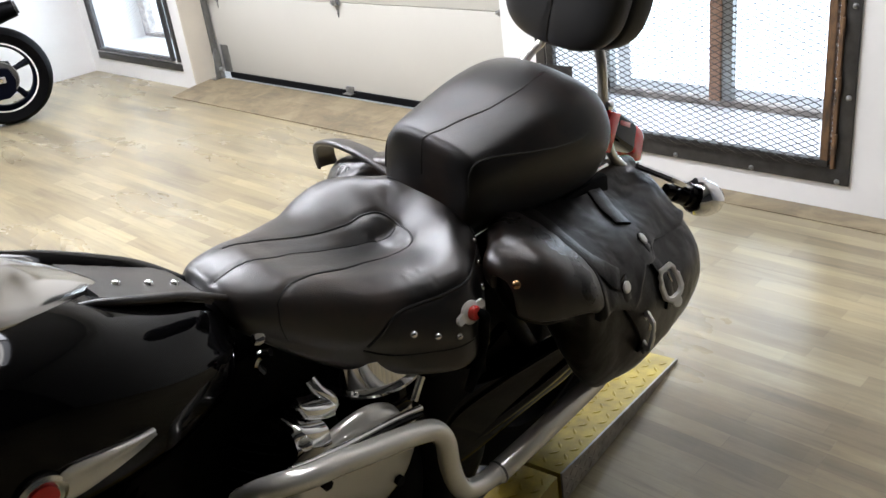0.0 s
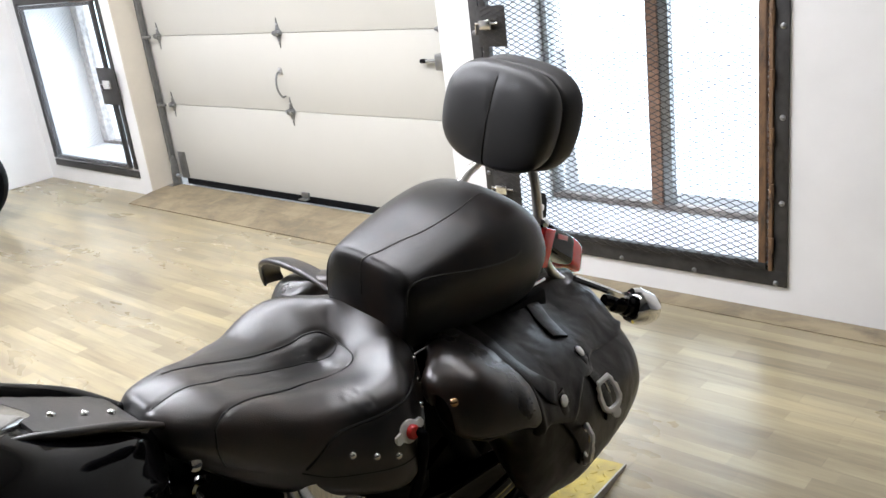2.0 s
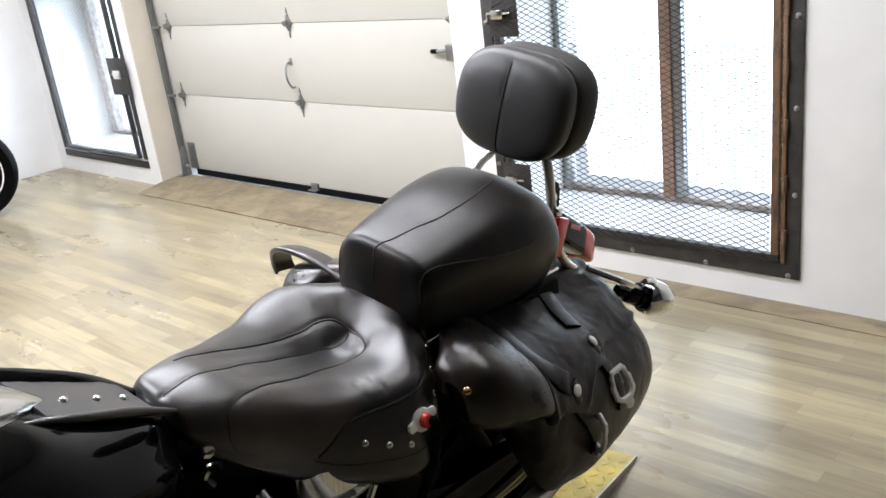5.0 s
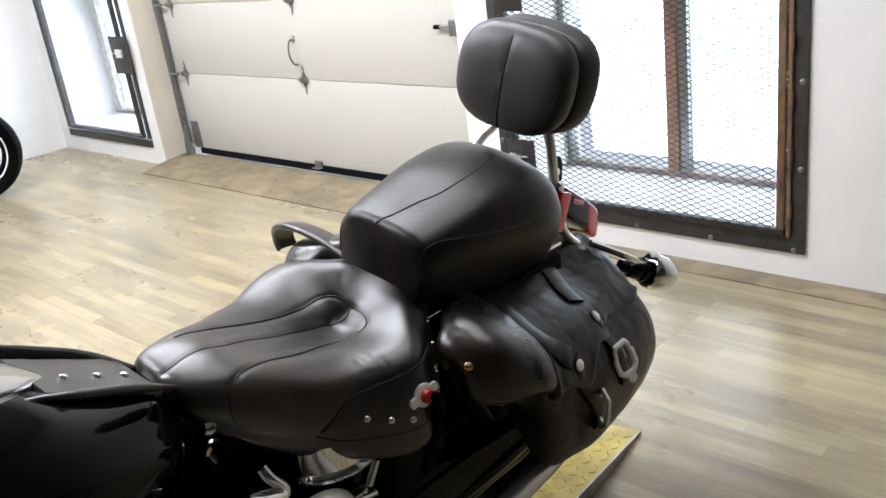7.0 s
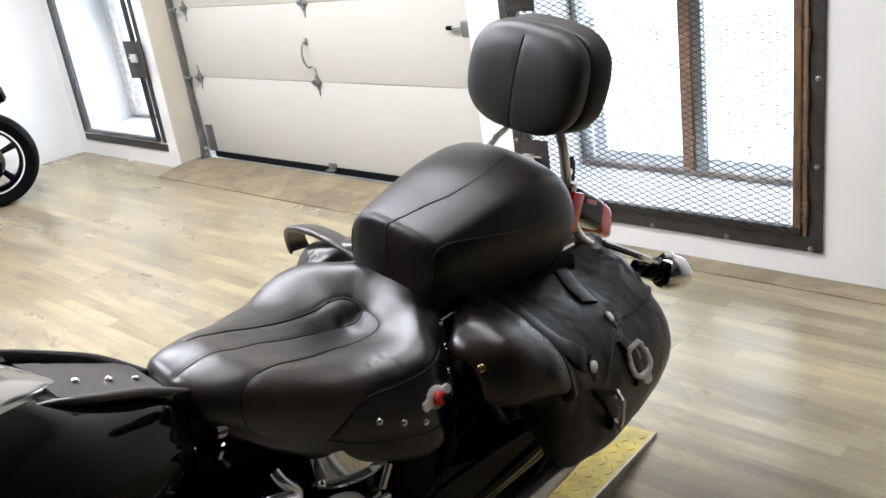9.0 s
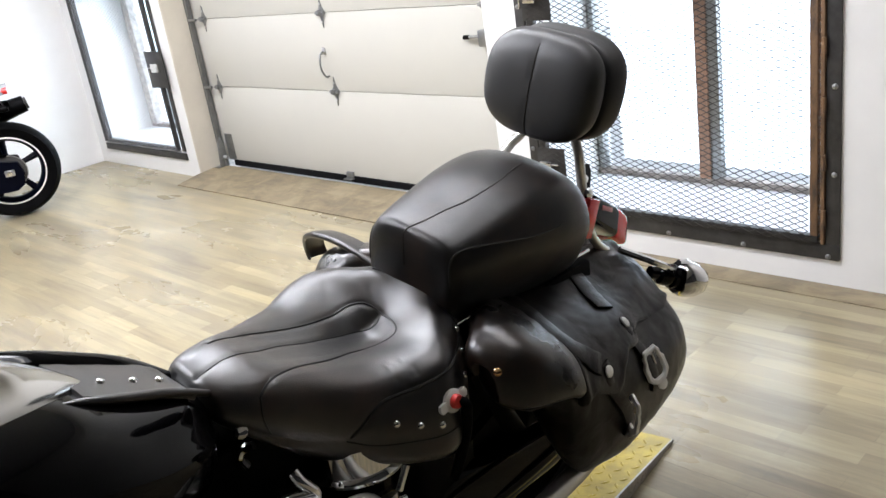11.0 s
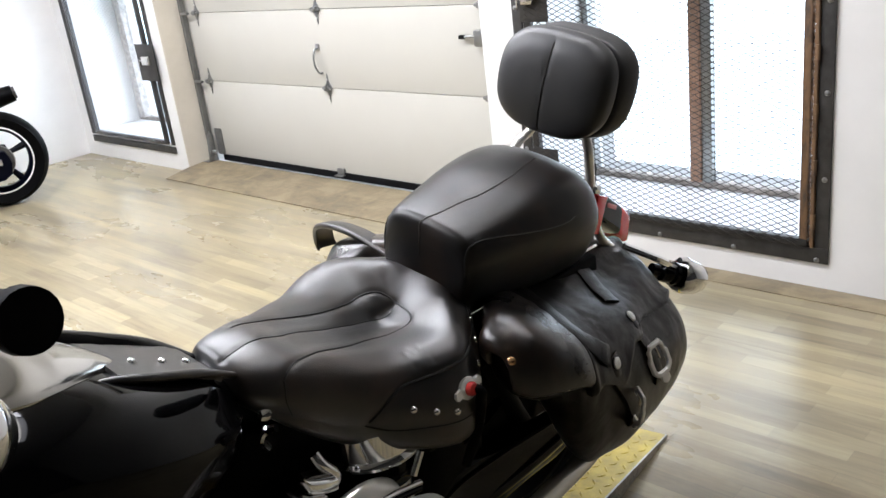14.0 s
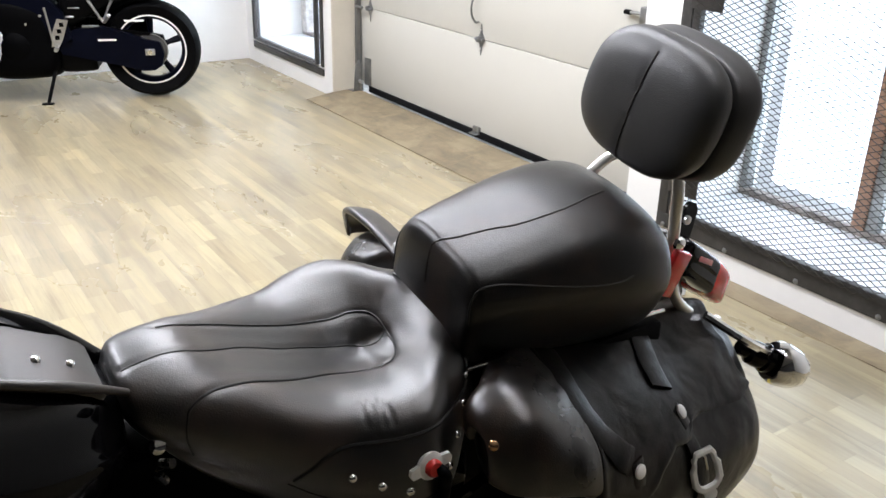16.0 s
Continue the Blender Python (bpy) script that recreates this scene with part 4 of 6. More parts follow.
def rear_end():
    # fender
    rows = []
    for a, w in ((-75, 0.09), (-50, 0.098), (-20, 0.10), (10, 0.10), (35, 0.098), (58, 0.09), (75, 0.08)):
        c = Vector((1.55, YC, 0.42))
        r = 0.35
        d = Vector((math.sin(radians(a)), 0, math.cos(radians(a))))
        ring = []
        for dy, dr in ((-w, -0.085), (-w * 1.02, -0.04), (-w * 0.8, -0.008), (0, 0), (w * 0.8, -0.008), (w * 1.02, -0.04), (w, -0.085), (w * 0.9, -0.085), (w * 0.7, -0.018), (0, -0.010), (-w * 0.7, -0.018), (-w * 0.9, -0.085)):
            p = c + d * (r + dr)
            ring.append((p.x, YC + dy, p.z))
        rows.append(ring)
    part("rear_fender", skin(rows, 48, 40), GLOSS, bike, "gloss black rear fender", 60)
    wheel(bike, "rear_wheel", (1.52, YC, 0.395), 0.305, 0.072)
    # tail lamp: a black housing with a slot, and a red lens behind it
    LEANING[0] = False

    def lamp_ring(x, w, h, drop):
        z = 0.778 - (x - 1.865) * 0.66 - drop
        return [(x + 0.25 * q * h, 1.240 + (x - 1.865) * 0.15 + y * w, z + q * h) for y, q in ((1, 0), (0.98, 0.8), (0.6, 1), (0, 1.04), (-0.6, 1), (-0.98, 0.8), (-1, 0), (-0.96, -0.8), (-0.6, -1), (0, -1.02), (0.6, -1), (0.96, -0.8))]
    body = part("tail_lamp", skin([lamp_ring(1.912, 0.046, 0.032, 0.002), lamp_ring(1.924, 0.050, 0.038, 0.004), lamp_ring(1.940, 0.051, 0.040, 0.006), lamp_ring(1.962, 0.050, 0.038, 0.008), lamp_ring(1.982, 0.042, 0.031, 0.008), lamp_ring(1.992, 0.025, 0.019, 0.006)], 48, 30), REDLENS, bike, "red tail lamp lens", 60)
    hs = part("tail_housing", skin([lamp_ring(1.812, 0.020, 0.014, 0.0), lamp_ring(1.820, 0.044, 0.031, 0.0), lamp_ring(1.835, 0.050, 0.036, 0.0), lamp_ring(1.917, 0.0505, 0.037, 0.001), lamp_ring(1.925, 0.048, 0.034, 0.002)], 48, 24), GLOSS, body, "gloss black lamp body")
    part("lamp_slot", box((-0.026, -0.0015, -0.0055), (0.026, 0.0015, 0.0055), 0.0012, m=pose(1.872, 1.1885, 0.792, 0, 26, 8.5)), PINK, hs, "pale red slot")
    br = part("plate_bracket", prism([(1.808, 0.800), (1.818, 0.832), (1.835, 0.898), (1.846, 0.906), (1.862, 0.900), (1.868, 0.884), (1.850, 0.806)], 1.222, 1.230, 1), GLOSS, bike, "black steel bracket with a bolt")
    part("bracket_bolt", lathe([(0.009, 0), (0.009, 0.006), (0.004, 0.009), (0, 0.009)], facing((1.838, 1.222, 0.872), (0, -1, 0)), 10), ALU, br)
    LEANING[0] = True
    # signals
    for s in (-1, 1):
        y = YC + s * 0.157
        st = part("signal_stalk", tube([(1.79, YC + s * 0.10, 0.745), (1.85, y, 0.705), (1.93, y, 0.655)], 0.0085, 8, 12), CHROME, bike)
        axis = Vector((0.80, s * 0.48, -0.36)).normalized()
        fm = facing((1.992, y, 0.605), axis) @ Matrix.Scale(1.14, 4)
        sg = part("turn_signal", lathe([(0, 0.048), (0.014, 0.046), (0.027, 0.038), (0.036, 0.020), (0.039, -0.002), (0.038, -0.016), (0.034, -0.022), (0, -0.022)], fm, 32), CHROME, st, "chrome bullet turn signal")
        part("signal_base", lathe([(0.0, -0.092), (0.013, -0.090), (0.014, -0.072), (0.021, -0.068), (0.023, -0.054), (0.022, -0.042), (0.026, -0.038), (0.026, -0.0225), (0, -0.0225)], fm, 20), GLOSS, sg, "black signal base")
        part("signal_clip", tube([(1.955, y, 0.662), (1.985, y - 0.004, 0.652), (2.004, y, 0.640)], 0.008, 8, 10), CHROME, sg)


def wheel(parent, name, c, r, half):
    m = Matrix.Translation(c) @ Matrix.Rotation(radians(90), 4, "X")
    prof = [(r * 0.66, -half * 0.75), (r * 0.82, -half), (r * 0.94, -half * 0.86), (r * 0.985, -half * 0.5), (r, 0), (r * 0.985, half * 0.5), (r * 0.94, half * 0.86), (r * 0.82, half), (r * 0.66, half * 0.75), (r * 0.62, 0), (r * 0.66, -half * 0.75)]
    w = part(name, lathe(prof, m, 48), RUBBER, parent, "black tyre on a spoked rim")
    part("rim", lathe([(r * 0.66, -half * 0.72), (r * 0.68, -half * 0.8), (r * 0.64, -half * 0.8), (r * 0.58, -half * 0.4), (r * 0.56, 0), (r * 0.58, half * 0.4), (r * 0.64, half * 0.8), (r * 0.68, half * 0.8), (r * 0.66, half * 0.72), (r * 0.61, 0), (r * 0.66, -half * 0.72)], m, 40), BLACK, w)
    part("hub", lathe([(0, -0.06), (0.05, -0.06), (0.055, -0.045), (0.035, -0.03), (0.035, 0.03), (0.055, 0.045), (0.05, 0.06), (0, 0.06)], m, 20), BLACK, w)
    for k in range(14):
        a = 2 * math.pi * k / 14
        d = Vector((math.cos(a), 0, math.sin(a)))
        part("spoke", tube([Vector(c) + d * 0.04 + Vector((0, 0.03 * (-1) ** k, 0)), Vector(c) + d * r * 0.58], 0.003, 5), BLACK, w)
    return w


def saddlebag(s, full=True):
    """s = -1: the bag towards the exhaust; +1: the one across."""
    def at(x, y, z):
        return (x + 0.046, YC + s * (YC - y) * 1.38, z + 0.034) if s > 0 else (x, y, z)
    rows = [
        (1.216, [(1.010, 0.745), (1.005, 0.752), (0.995, 0.748), (0.984, 0.728), (0.982, 0.694), (0.995, 0.686), (1.010, 0.704)]),
        (1.226, [(1.030, 0.766), (1.015, 0.772), (0.990, 0.758), (0.971, 0.722), (0.969, 0.680), (0.990, 0.672), (1.030, 0.704)]),
        (1.265, [(1.050, 0.785), (1.016, 0.787), (0.962, 0.756), (0.941, 0.705), (0.946, 0.658), (0.985, 0.652), (1.05, 0.705)]),
        (1.318, [(1.100, 0.787), (1.025, 0.779), (0.938, 0.730), (0.921, 0.672), (0.950, 0.625), (1.005, 0.645), (1.10, 0.735)]),
        (1.348, [(1.12, 0.785), (1.03, 0.770), (0.934, 0.718), (0.915, 0.630), (0.940, 0.530), (0.985, 0.520), (1.09, 0.70)]),
        (1.40, [(1.12, 0.775), (1.03, 0.757), (0.934, 0.702), (0.910, 0.610), (0.935, 0.470), (0.985, 0.448), (1.08, 0.66)]),
        (1.50, [(1.12, 0.765), (1.03, 0.738), (0.938, 0.685), (0.905, 0.580), (0.935, 0.435), (1.00, 0.412), (1.09, 0.60)]),
        (1.60, [(1.12, 0.760), (1.04, 0.724), (0.960, 0.668), (0.905, 0.570), (0.935, 0.430), (1.01, 0.407), (1.09, 0.58)]),
        (1.70, [(1.115, 0.755), (1.05, 0.720), (0.975, 0.660), (0.914, 0.560), (0.942, 0.438), (1.05, 0.415), (1.115, 0.56)]),
        (1.775, [(1.105, 0.732), (1.06, 0.704), (0.995, 0.648), (0.938, 0.560), (0.960, 0.455), (1.05, 0.440), (1.105, 0.56)]),
        (1.825, [(1.09, 0.675), (1.06, 0.660), (1.025, 0.615), (0.995, 0.550), (1.005, 0.490), (1.05, 0.475), (1.09, 0.55)]),
        (1.838, [(1.08, 0.62), (1.06, 0.61), (1.04, 0.59), (1.025, 0.55), (1.03, 0.52), (1.05, 0.51), (1.08, 0.55)]),
    ]
    sweep = line((1.30, 0.0), (1.40, 0.012), (1.50, 0.022), (1.60, 0.035), (1.70, 0.042), (1.78, 0.045))
    rows = [(x + sweep(x) * (1.0 if x < 1.55 else 1.35), [(y + sweep(x), z - 0.5 * sweep(x)) for y, z in st]) for x, st in rows]
    form = Form([[at(x, y, z) for y, z in st] for x, st in rows], 112, 120)
    form.rumple(0.0045, 11.0)
    bm = form.body()
    bvh = tree(bm)
    bag = part("saddlebag", bm, BAG, bike, "black leather saddlebag with straps and bright buckles", 60)

    def u_of(x):
        xs = form.grid[:, :, 0].mean(axis=1) - (0.046 if s > 0 else 0.0)
        return float(np.interp(x, xs, np.linspace(0, 1, len(xs))))
    def v_of(x, z):
        u = u_of(x)
        for k in range(120, 800):
            if form.at(u, k / 1000)[2] - (0.034 if s > 0 else 0.0) <= z and k > 240:
                return k / 1000
        return 0.5
    # front cap, then the lid over it
    cap_low = line(*[(u_of(x), v_of(x, z)) for x, z in ((1.2170, 0.694), (1.236, 0.680), (1.278, 0.672), (1.33, 0.662), (1.37, 0.652))])
    bulge = lambda u, v: 0.006 * math.sin(math.pi * min(max(u / u_of(1.40), 0.0), 1.0)) ** 0.5
    part("front_cap", form.patch(u_of(1.2170), u_of(1.362), lambda u: -0.06, cap_low, 0.006, 0.008, 60, 60, bulge), EARS, bag, "worn brownish leather end cap with a brass rivet", 60)
    if full:
        c, n, _, _ = bvh.find_nearest((1.220, 0.980, 0.745))
        part("cap_rivet", lathe([(0.0078, 0.011), (0.0074, 0.0185), (0.004, 0.0215), (0, 0.022)], facing(c, n), 16), BRASS, bag, "brass rivet")
    edge = line(*[(u_of(x), v_of(x, z)) for x, z in ((1.33, 0.650), (1.389, 0.633), (1.440, 0.606), (1.468, 0.594), (1.488, 0.604), (1.505, 0.622), (1.541, 0.640), (1.575, 0.632), (1.592, 0.629), (1.605, 0.645), (1.64, 0.642), (1.683, 0.632), (1.766, 0.618), (1.83, 0.62))])

    def fold(u, v):
        x = 1.21 + 0.63 * u
        low = max(0.0, 1 - (edge(u) - v) / 0.07)
        return 0.005 * math.exp(-((u - u_of(1.362)) / 0.02) ** 2) + 0.006 * low * low + 0.0030 * math.sin(v * 40 + u * 17) * min(1, max(0.0, (u - u_of(1.45)) * 6))
    part("lid", form.patch(u_of(1.348), u_of(1.815), lambda u: -0.10, edge, 0.007, 0.006, 110, 70, fold), BAG, bag, "draped black leather lid", 60)
    # straps over the lid, with bright discs and buckles
    if not full:
        return
    for pts, disc, buck, turn in (
        ([(1.616, 1.123, 0.758), (1.592, 1.065, 0.732), (1.574, 1.004, 0.706)], (1.583, 0.968, 0.678), (1.618, 0.941, 0.570), -20),
        ([(1.392, 1.09, 0.788), (1.376, 1.014, 0.770), (1.380, 0.948, 0.735), (1.405, 0.923, 0.694), (1.426, 0.919, 0.674)], (1.443, 0.915, 0.653), (1.512, 0.929, 0.522), 58),
    ):
        st = part("strap", ribbon(pts, 0.044, 0.0035, bvh, 30, 0.0150), BAG, bag)
        c, n, _, _ = bvh.find_nearest(disc)
        part("strap_end", ribbon([(disc[0], disc[1], disc[2] + 0.018), disc, (disc[0] + 0.002, disc[1], disc[2] - 0.03)], 0.028, 0.0035, bvh, 12, 0.0125), BAG, st)
        part("disc", lathe([(0.0115, 0), (0.0115, 0.003), (0.009, 0.005), (0, 0.0055)], facing(c + n * 0.0165, n), 20), ZINC, st, "bright round rivet disc")
        c, n, _, _ = bvh.find_nearest(buck)
        c2, n2, _, _ = bvh.find_nearest((buck[0] + 0.006, buck[1], buck[2] - 0.05))
        part("strap_tail", ribbon([(disc[0], disc[1], disc[2] - 0.02), tuple(buck), tuple(c2)], 0.030, 0.005, bvh, 16, 0.002), BAG, st)
        n = Matrix.Rotation(radians(turn), 3, "Z") @ n
        buckle(st, c + bvh.find_nearest(buck)[1] * 0.014, n, (disc[0] - buck[0] + 0.012, 0, disc[2] - buck[2]))


def buckle(parent, c, n, up):
    n = Vector(n)
    u = Vector(up)
    u = (u - n * u.dot(n)).normalized()
    s = u.cross(n)
    outer = [(-0.55, 0.90), (0.55, 0.90), (0.80, 0.62), (0.78, 0.42), (1.0, 0.22), (1.0, -0.42), (0.80, -0.60), (0.45, -0.78), (-0.45, -0.78), (-0.80, -0.60), (-1.0, -0.42), (-1.0, 0.22), (-0.78, 0.42), (-0.80, 0.62)]
    inner = [(-0.40, 0.66), (0.40, 0.66), (0.52, 0.52), (0.54, 0.38), (0.62, 0.16), (0.62, -0.28), (0.54, -0.42), (0.32, -0.52), (-0.32, -0.52), (-0.54, -0.42), (-0.62, -0.28), (-0.62, 0.16), (-0.54, 0.38), (-0.52, 0.52)]
    bm = bmesh.new()
    rings = []
    for ring, grow, h in ((outer, 0.0, -0.003), (outer, 0.0, 0.001), (outer, -0.08, 0.004), (inner, 0.10, 0.004), (inner, 0.0, 0.001), (inner, 0.0, -0.003)):
        rings.append([bm.verts.new(c + s * (a * (1 + grow) * 0.030) + u * (b * (1 + grow) * 0.047) + n * h) for a, b in ring])
    for i in range(6):
        for k in range(14):
            p, q = rings[i], rings[(i + 1) % 6]
            bm.faces.new((p[k], p[(k + 1) % 14], q[(k + 1) % 14], q[k]))
    bmesh.ops.recalc_face_normals(bm, faces=bm.faces)
    b = part("buckle", bm, ZINC, parent, "bright metal buckle")
    part("buckle_tip", lathe([(0.012, -0.002), (0.012, 0.002), (0, 0.004)], facing(c - u * 0.042, n), 14), ZINC, b)
    part("prong", tube([c + u * 0.030 + n * 0.002, c + u * 0.006 + n * 0.003], 0.0028, 6), NICKEL, b)


def tank():
    def sec(x, top, w, zw, bot):
        return mirrored(x, [(0, top), (w * 0.40, top - 0.002), (w * 0.70, top - 0.018), (w * 0.90, top - 0.055), (w, zw), (w * 0.93, (zw + bot) / 2 - 0.02), (w * 0.62, bot), (0, bot)], YC)
    bm = skin([sec(0.12, 1.02, 0.06, 0.94, 0.88), sec(0.15, 1.055, 0.12, 0.95, 0.83), sec(0.27, 1.065, 0.178, 0.945, 0.79), sec(0.42, 1.050, 0.192, 0.92, 0.765), sec(0.56, 1.000, 0.180, 0.885, 0.75), sec(0.66, 0.950, 0.150, 0.855, 0.755), sec(0.735, 0.913, 0.112, 0.840, 0.775), sec(0.775, 0.880, 0.07, 0.835, 0.79)], 64, 60)
    bvh = tree(bm)
    t = part("fuel_tank", bm, GLOSS, bike, "gloss black teardrop fuel tank", 60)
    b = part("tank_bib", ribbon([(0.612, YC, 1.0), (0.64, YC, 0.97), (0.70, YC, 0.94), (0.765, YC, 0.91)], 0.125, 0.006, bvh, 24), SEAT, t, "black leather tank strap with chrome studs")
    part("tank_lobe", tube([(0.40, YC + 0.115, 1.000), (0.50, YC + 0.108, 0.992), (0.58, YC + 0.098, 0.969), (0.66, YC + 0.086, 0.933), (0.72, YC + 0.072, 0.904), (0.785, YC + 0.045, 0.868)], 0.03, 20, 40, None, [0.026, 0.030, 0.031, 0.030, 0.026, 0.012]), GLOSS, t, "gloss black tank shoulder", 70)
    part("bib_edge", tube([(0.545, YC - 0.060, 0.992), (0.59, YC - 0.066, 0.984), (0.62, YC - 0.070, 0.974), (0.66, YC - 0.070, 0.957), (0.72, YC - 0.065, 0.930), (0.785, YC - 0.045, 0.886)], 0.02, 16, 40, None, [0.003, 0.005, 0.0065, 0.0072, 0.0072, 0.005]), SEAT, t, "rolled leather edge", 70)
    for x in (0.655, 0.708, 0.757):
        a, n, _, _ = bvh.find_nearest((x, YC - 0.010, 0.97))
        part("stud", lathe([(0.0068, 0.004), (0.0062, 0.0085), (0.0035, 0.011), (0, 0.0115)], facing(a, n), 14), CHROME, b)
    # chrome console
    rows = []
    for x, w, h in ((0.632, 0.004, 0.004), (0.62, 0.022, 0.012), (0.585, 0.048, 0.024), (0.545, 0.072, 0.032), (0.515, 0.088, 0.036), (0.47, 0.108, 0.042), (0.40, 0.118, 0.048), (0.33, 0.104, 0.052), (0.26, 0.06, 0.045), (0.235, 0.02, 0.02)):
        top = float(np.interp(x, (0.15, 0.27, 0.42, 0.56, 0.67), (1.055, 1.065, 1.05, 1.0, 0.945)))
        rows.append(mirrored(x, [(0, top + h), (w * 0.5, top + h * 0.85), (w * 0.92, top + h * 0.28), (w, top - 0.010), (w * 0.8, top - 0.026), (0, top - 0.02)], YC))
    con = part("console", skin(rows, 40, 40), CONSOLE, t, "chrome tank console", 60)
    part("speed_dial", lathe([(0.052, -0.01), (0.055, 0.012), (0.050, 0.018), (0.046, 0.014), (0, 0.015)], facing((0.39, YC, 1.095), (0.25, 0, 1)), 28), CHROME, con)
    part("fuel_cap", lathe([(0.03, 0), (0.032, 0.012), (0.022, 0.018), (0, 0.019)], facing((0.30, YC, 1.10), (0, 0, 1)), 24), CHROME, con)
    # side emblem
    e = skin([[(x, YC - 0.185 + dy, z + dz) for dy, dz in ((-0.004, 0), (-0.008, h), (-0.001, h * 1.3), (0.012, 0), (-0.001, -h * 1.3), (-0.008, -h))] for x, z, h in ((0.582, 0.851, 0.003), (0.552, 0.851, 0.008), (0.515, 0.853, 0.013), (0.475, 0.856, 0.018), (0.455, 0.857, 0.014))], 18, 16)
    for v in e.verts:
        hit = bvh.ray_cast((v.co.x, YC - 0.4, v.co.z), (0, 1, 0))
        v.co.y += hit[0].y - (YC - 0.185)
    em = part("tank_emblem", e, LITCHROME, t, "chrome lance-shaped tank badge")
    hit = bvh.find_nearest((0.435, YC - 0.24, 0.857))
    part("badge", lathe([(0.030, 0), (0.030, 0.006), (0.024, 0.009), (0.020, 0.007), (0, 0.007)], facing(hit[0], hit[1]), 24), NICKEL, em)
    part("badge_disc", lathe([(0.018, 0.0075), (0.018, 0.0095), (0, 0.0095)], facing(hit[0], hit[1]), 20), REDLENS, em)


def engine():
    cr = part("crankcase", skin([mirrored(x, [(0, t), (w * 0.7, t), (w, t - 0.06), (w, b + 0.06), (w * 0.7, b), (0, b)], YC) for x, w, t, b in ((0.42, 0.05, 0.44, 0.30), (0.45, 0.12, 0.49, 0.24), (0.6, 0.14, 0.53, 0.22), (0.85, 0.14, 0.53, 0.22), (1.05, 0.13, 0.50, 0.24), (1.12, 0.06, 0.44, 0.32))], 32, 24), CASTING, bike, "black engine crankcase")
    for cx, cz, lean in ((0.55, 0.60, -24), (0.79, 0.50, 24)):
        m = Matrix.Translation((cx, YC, cz)) @ Matrix.Rotation(radians(lean), 4, "Y")
        cyl = part("cylinder", lathe([(0.09, -0.12), (0.09, 0.16), (0.05, 0.18), (0, 0.18)], m, 28), CASTING, bike, "black finned cylinder")
        for k in range(-5, 9):
            part("fin", lathe([(0.085, -0.01 + k * 0.017), (0.122, -0.009 + k * 0.017), (0.124, -0.007 + k * 0.017), (0.122, -0.005 + k * 0.017), (0.085, -0.004 + k * 0.017)], m, 36), CASTING, cyl)
    # chrome rocker cover under the saddle
    LEANING[0] = False
    inward = Matrix.Translation((0.022, 0.023, -0.012))
    c2 = Matrix.Translation((1.006, 1.140, 0.644)) @ Matrix.Rotation(radians(2), 4, "Y")
    cov = part("rocker_cover", lathe([(0.0, 0.062), (0.082, 0.062), (0.088, 0.056), (0.088, 0.010), (0.091, 0.006), (0.0935, 0.0), (0.092, -0.006), (0.087, -0.010), (0.078, -0.012), (0.074, -0.014)], c2, 64), CHROME, bike, "polished chrome cylinder cover", 35)
    part("dark_band", lathe([(0.074, -0.0145), (0.079, -0.017), (0.079, -0.034), (0.081, -0.036), (0.081, -0.041), (0.079, -0.043), (0.076, -0.060), (0.070, -0.062)], c2, 64), GLOSS, cov, "", 35)
    part("lower_collar", lathe([(0.060, -0.0625), (0.070, -0.064), (0.069, -0.095), (0.072, -0.098), (0.073, -0.104), (0.068, -0.108), (0.05, -0.109)], c2, 64), CHROME, cov, "", 35)
    part("cover_arm", tube([(0.847, 1.075, 0.732), (0.851, 1.065, 0.716), (0.864, 1.060, 0.696), (0.867, 1.060, 0.681), (0.853, 1.060, 0.679)], 0.010, 12, 30, None, None), CHROME, cov, "curved chrome arm", 60)
    part("rocker_block", skin([[(x, y + p, z + q) for p, q in ((-0.012, 0.012), (-0.020, 0.0), (-0.012, -0.016), (0.03, -0.014), (0.03, 0.014))] for x, y, z in [(0.803, 1.065, 0.718), (0.810, 1.060, 0.707), (0.839, 1.060, 0.692), (0.861, 1.065, 0.683)]], 20, 14), CHROME, cov, "chrome rocker block", 50)
    part("rocker_block", skin([[(x, y + p, z + q) for p, q in ((-0.012, 0.020), (-0.022, 0.004), (-0.016, -0.022), (0.03, -0.02), (0.03, 0.02))] for x, y, z in [(0.772, 1.050, 0.677), (0.784, 1.045, 0.682), (0.808, 1.045, 0.670), (0.832, 1.050, 0.659)]], 20, 14), CHROME, cov, "chrome rocker block", 50)
    part("block_bolt", lathe([(0.011, 0), (0.011, 0.008), (0.006, 0.011), (0, 0.011)], facing([(0.785, 1.025, 0.676)][0], (-0.3, -0.8, 0.5)), 6), CHROME, cov)
    part("side_tab", tube([(1.050, 1.060, 0.630), (1.038, 1.060, 0.613), (1.025, 1.060, 0.594)], 0.009, 10, 14, None, None), CHROME, cov)
    part("tank_bolt", moved(inward, lathe([(0.011, -0.02), (0.011, 0.004), (0.006, 0.008), (0, 0.008)], facing((0.785, 1.10, 0.822), (-0.5, -0.7, 0.5)), 12)), CHROME, bike)
    part("seat_bracket", moved(inward, tube([(0.800, 1.10, 0.790), (0.790, 1.115, 0.784), (0.786, 1.125, 0.765), (0.796, 1.13, 0.745)], 0.007, 8, 14)), CHROME, bike)
    LEANING[0] = True
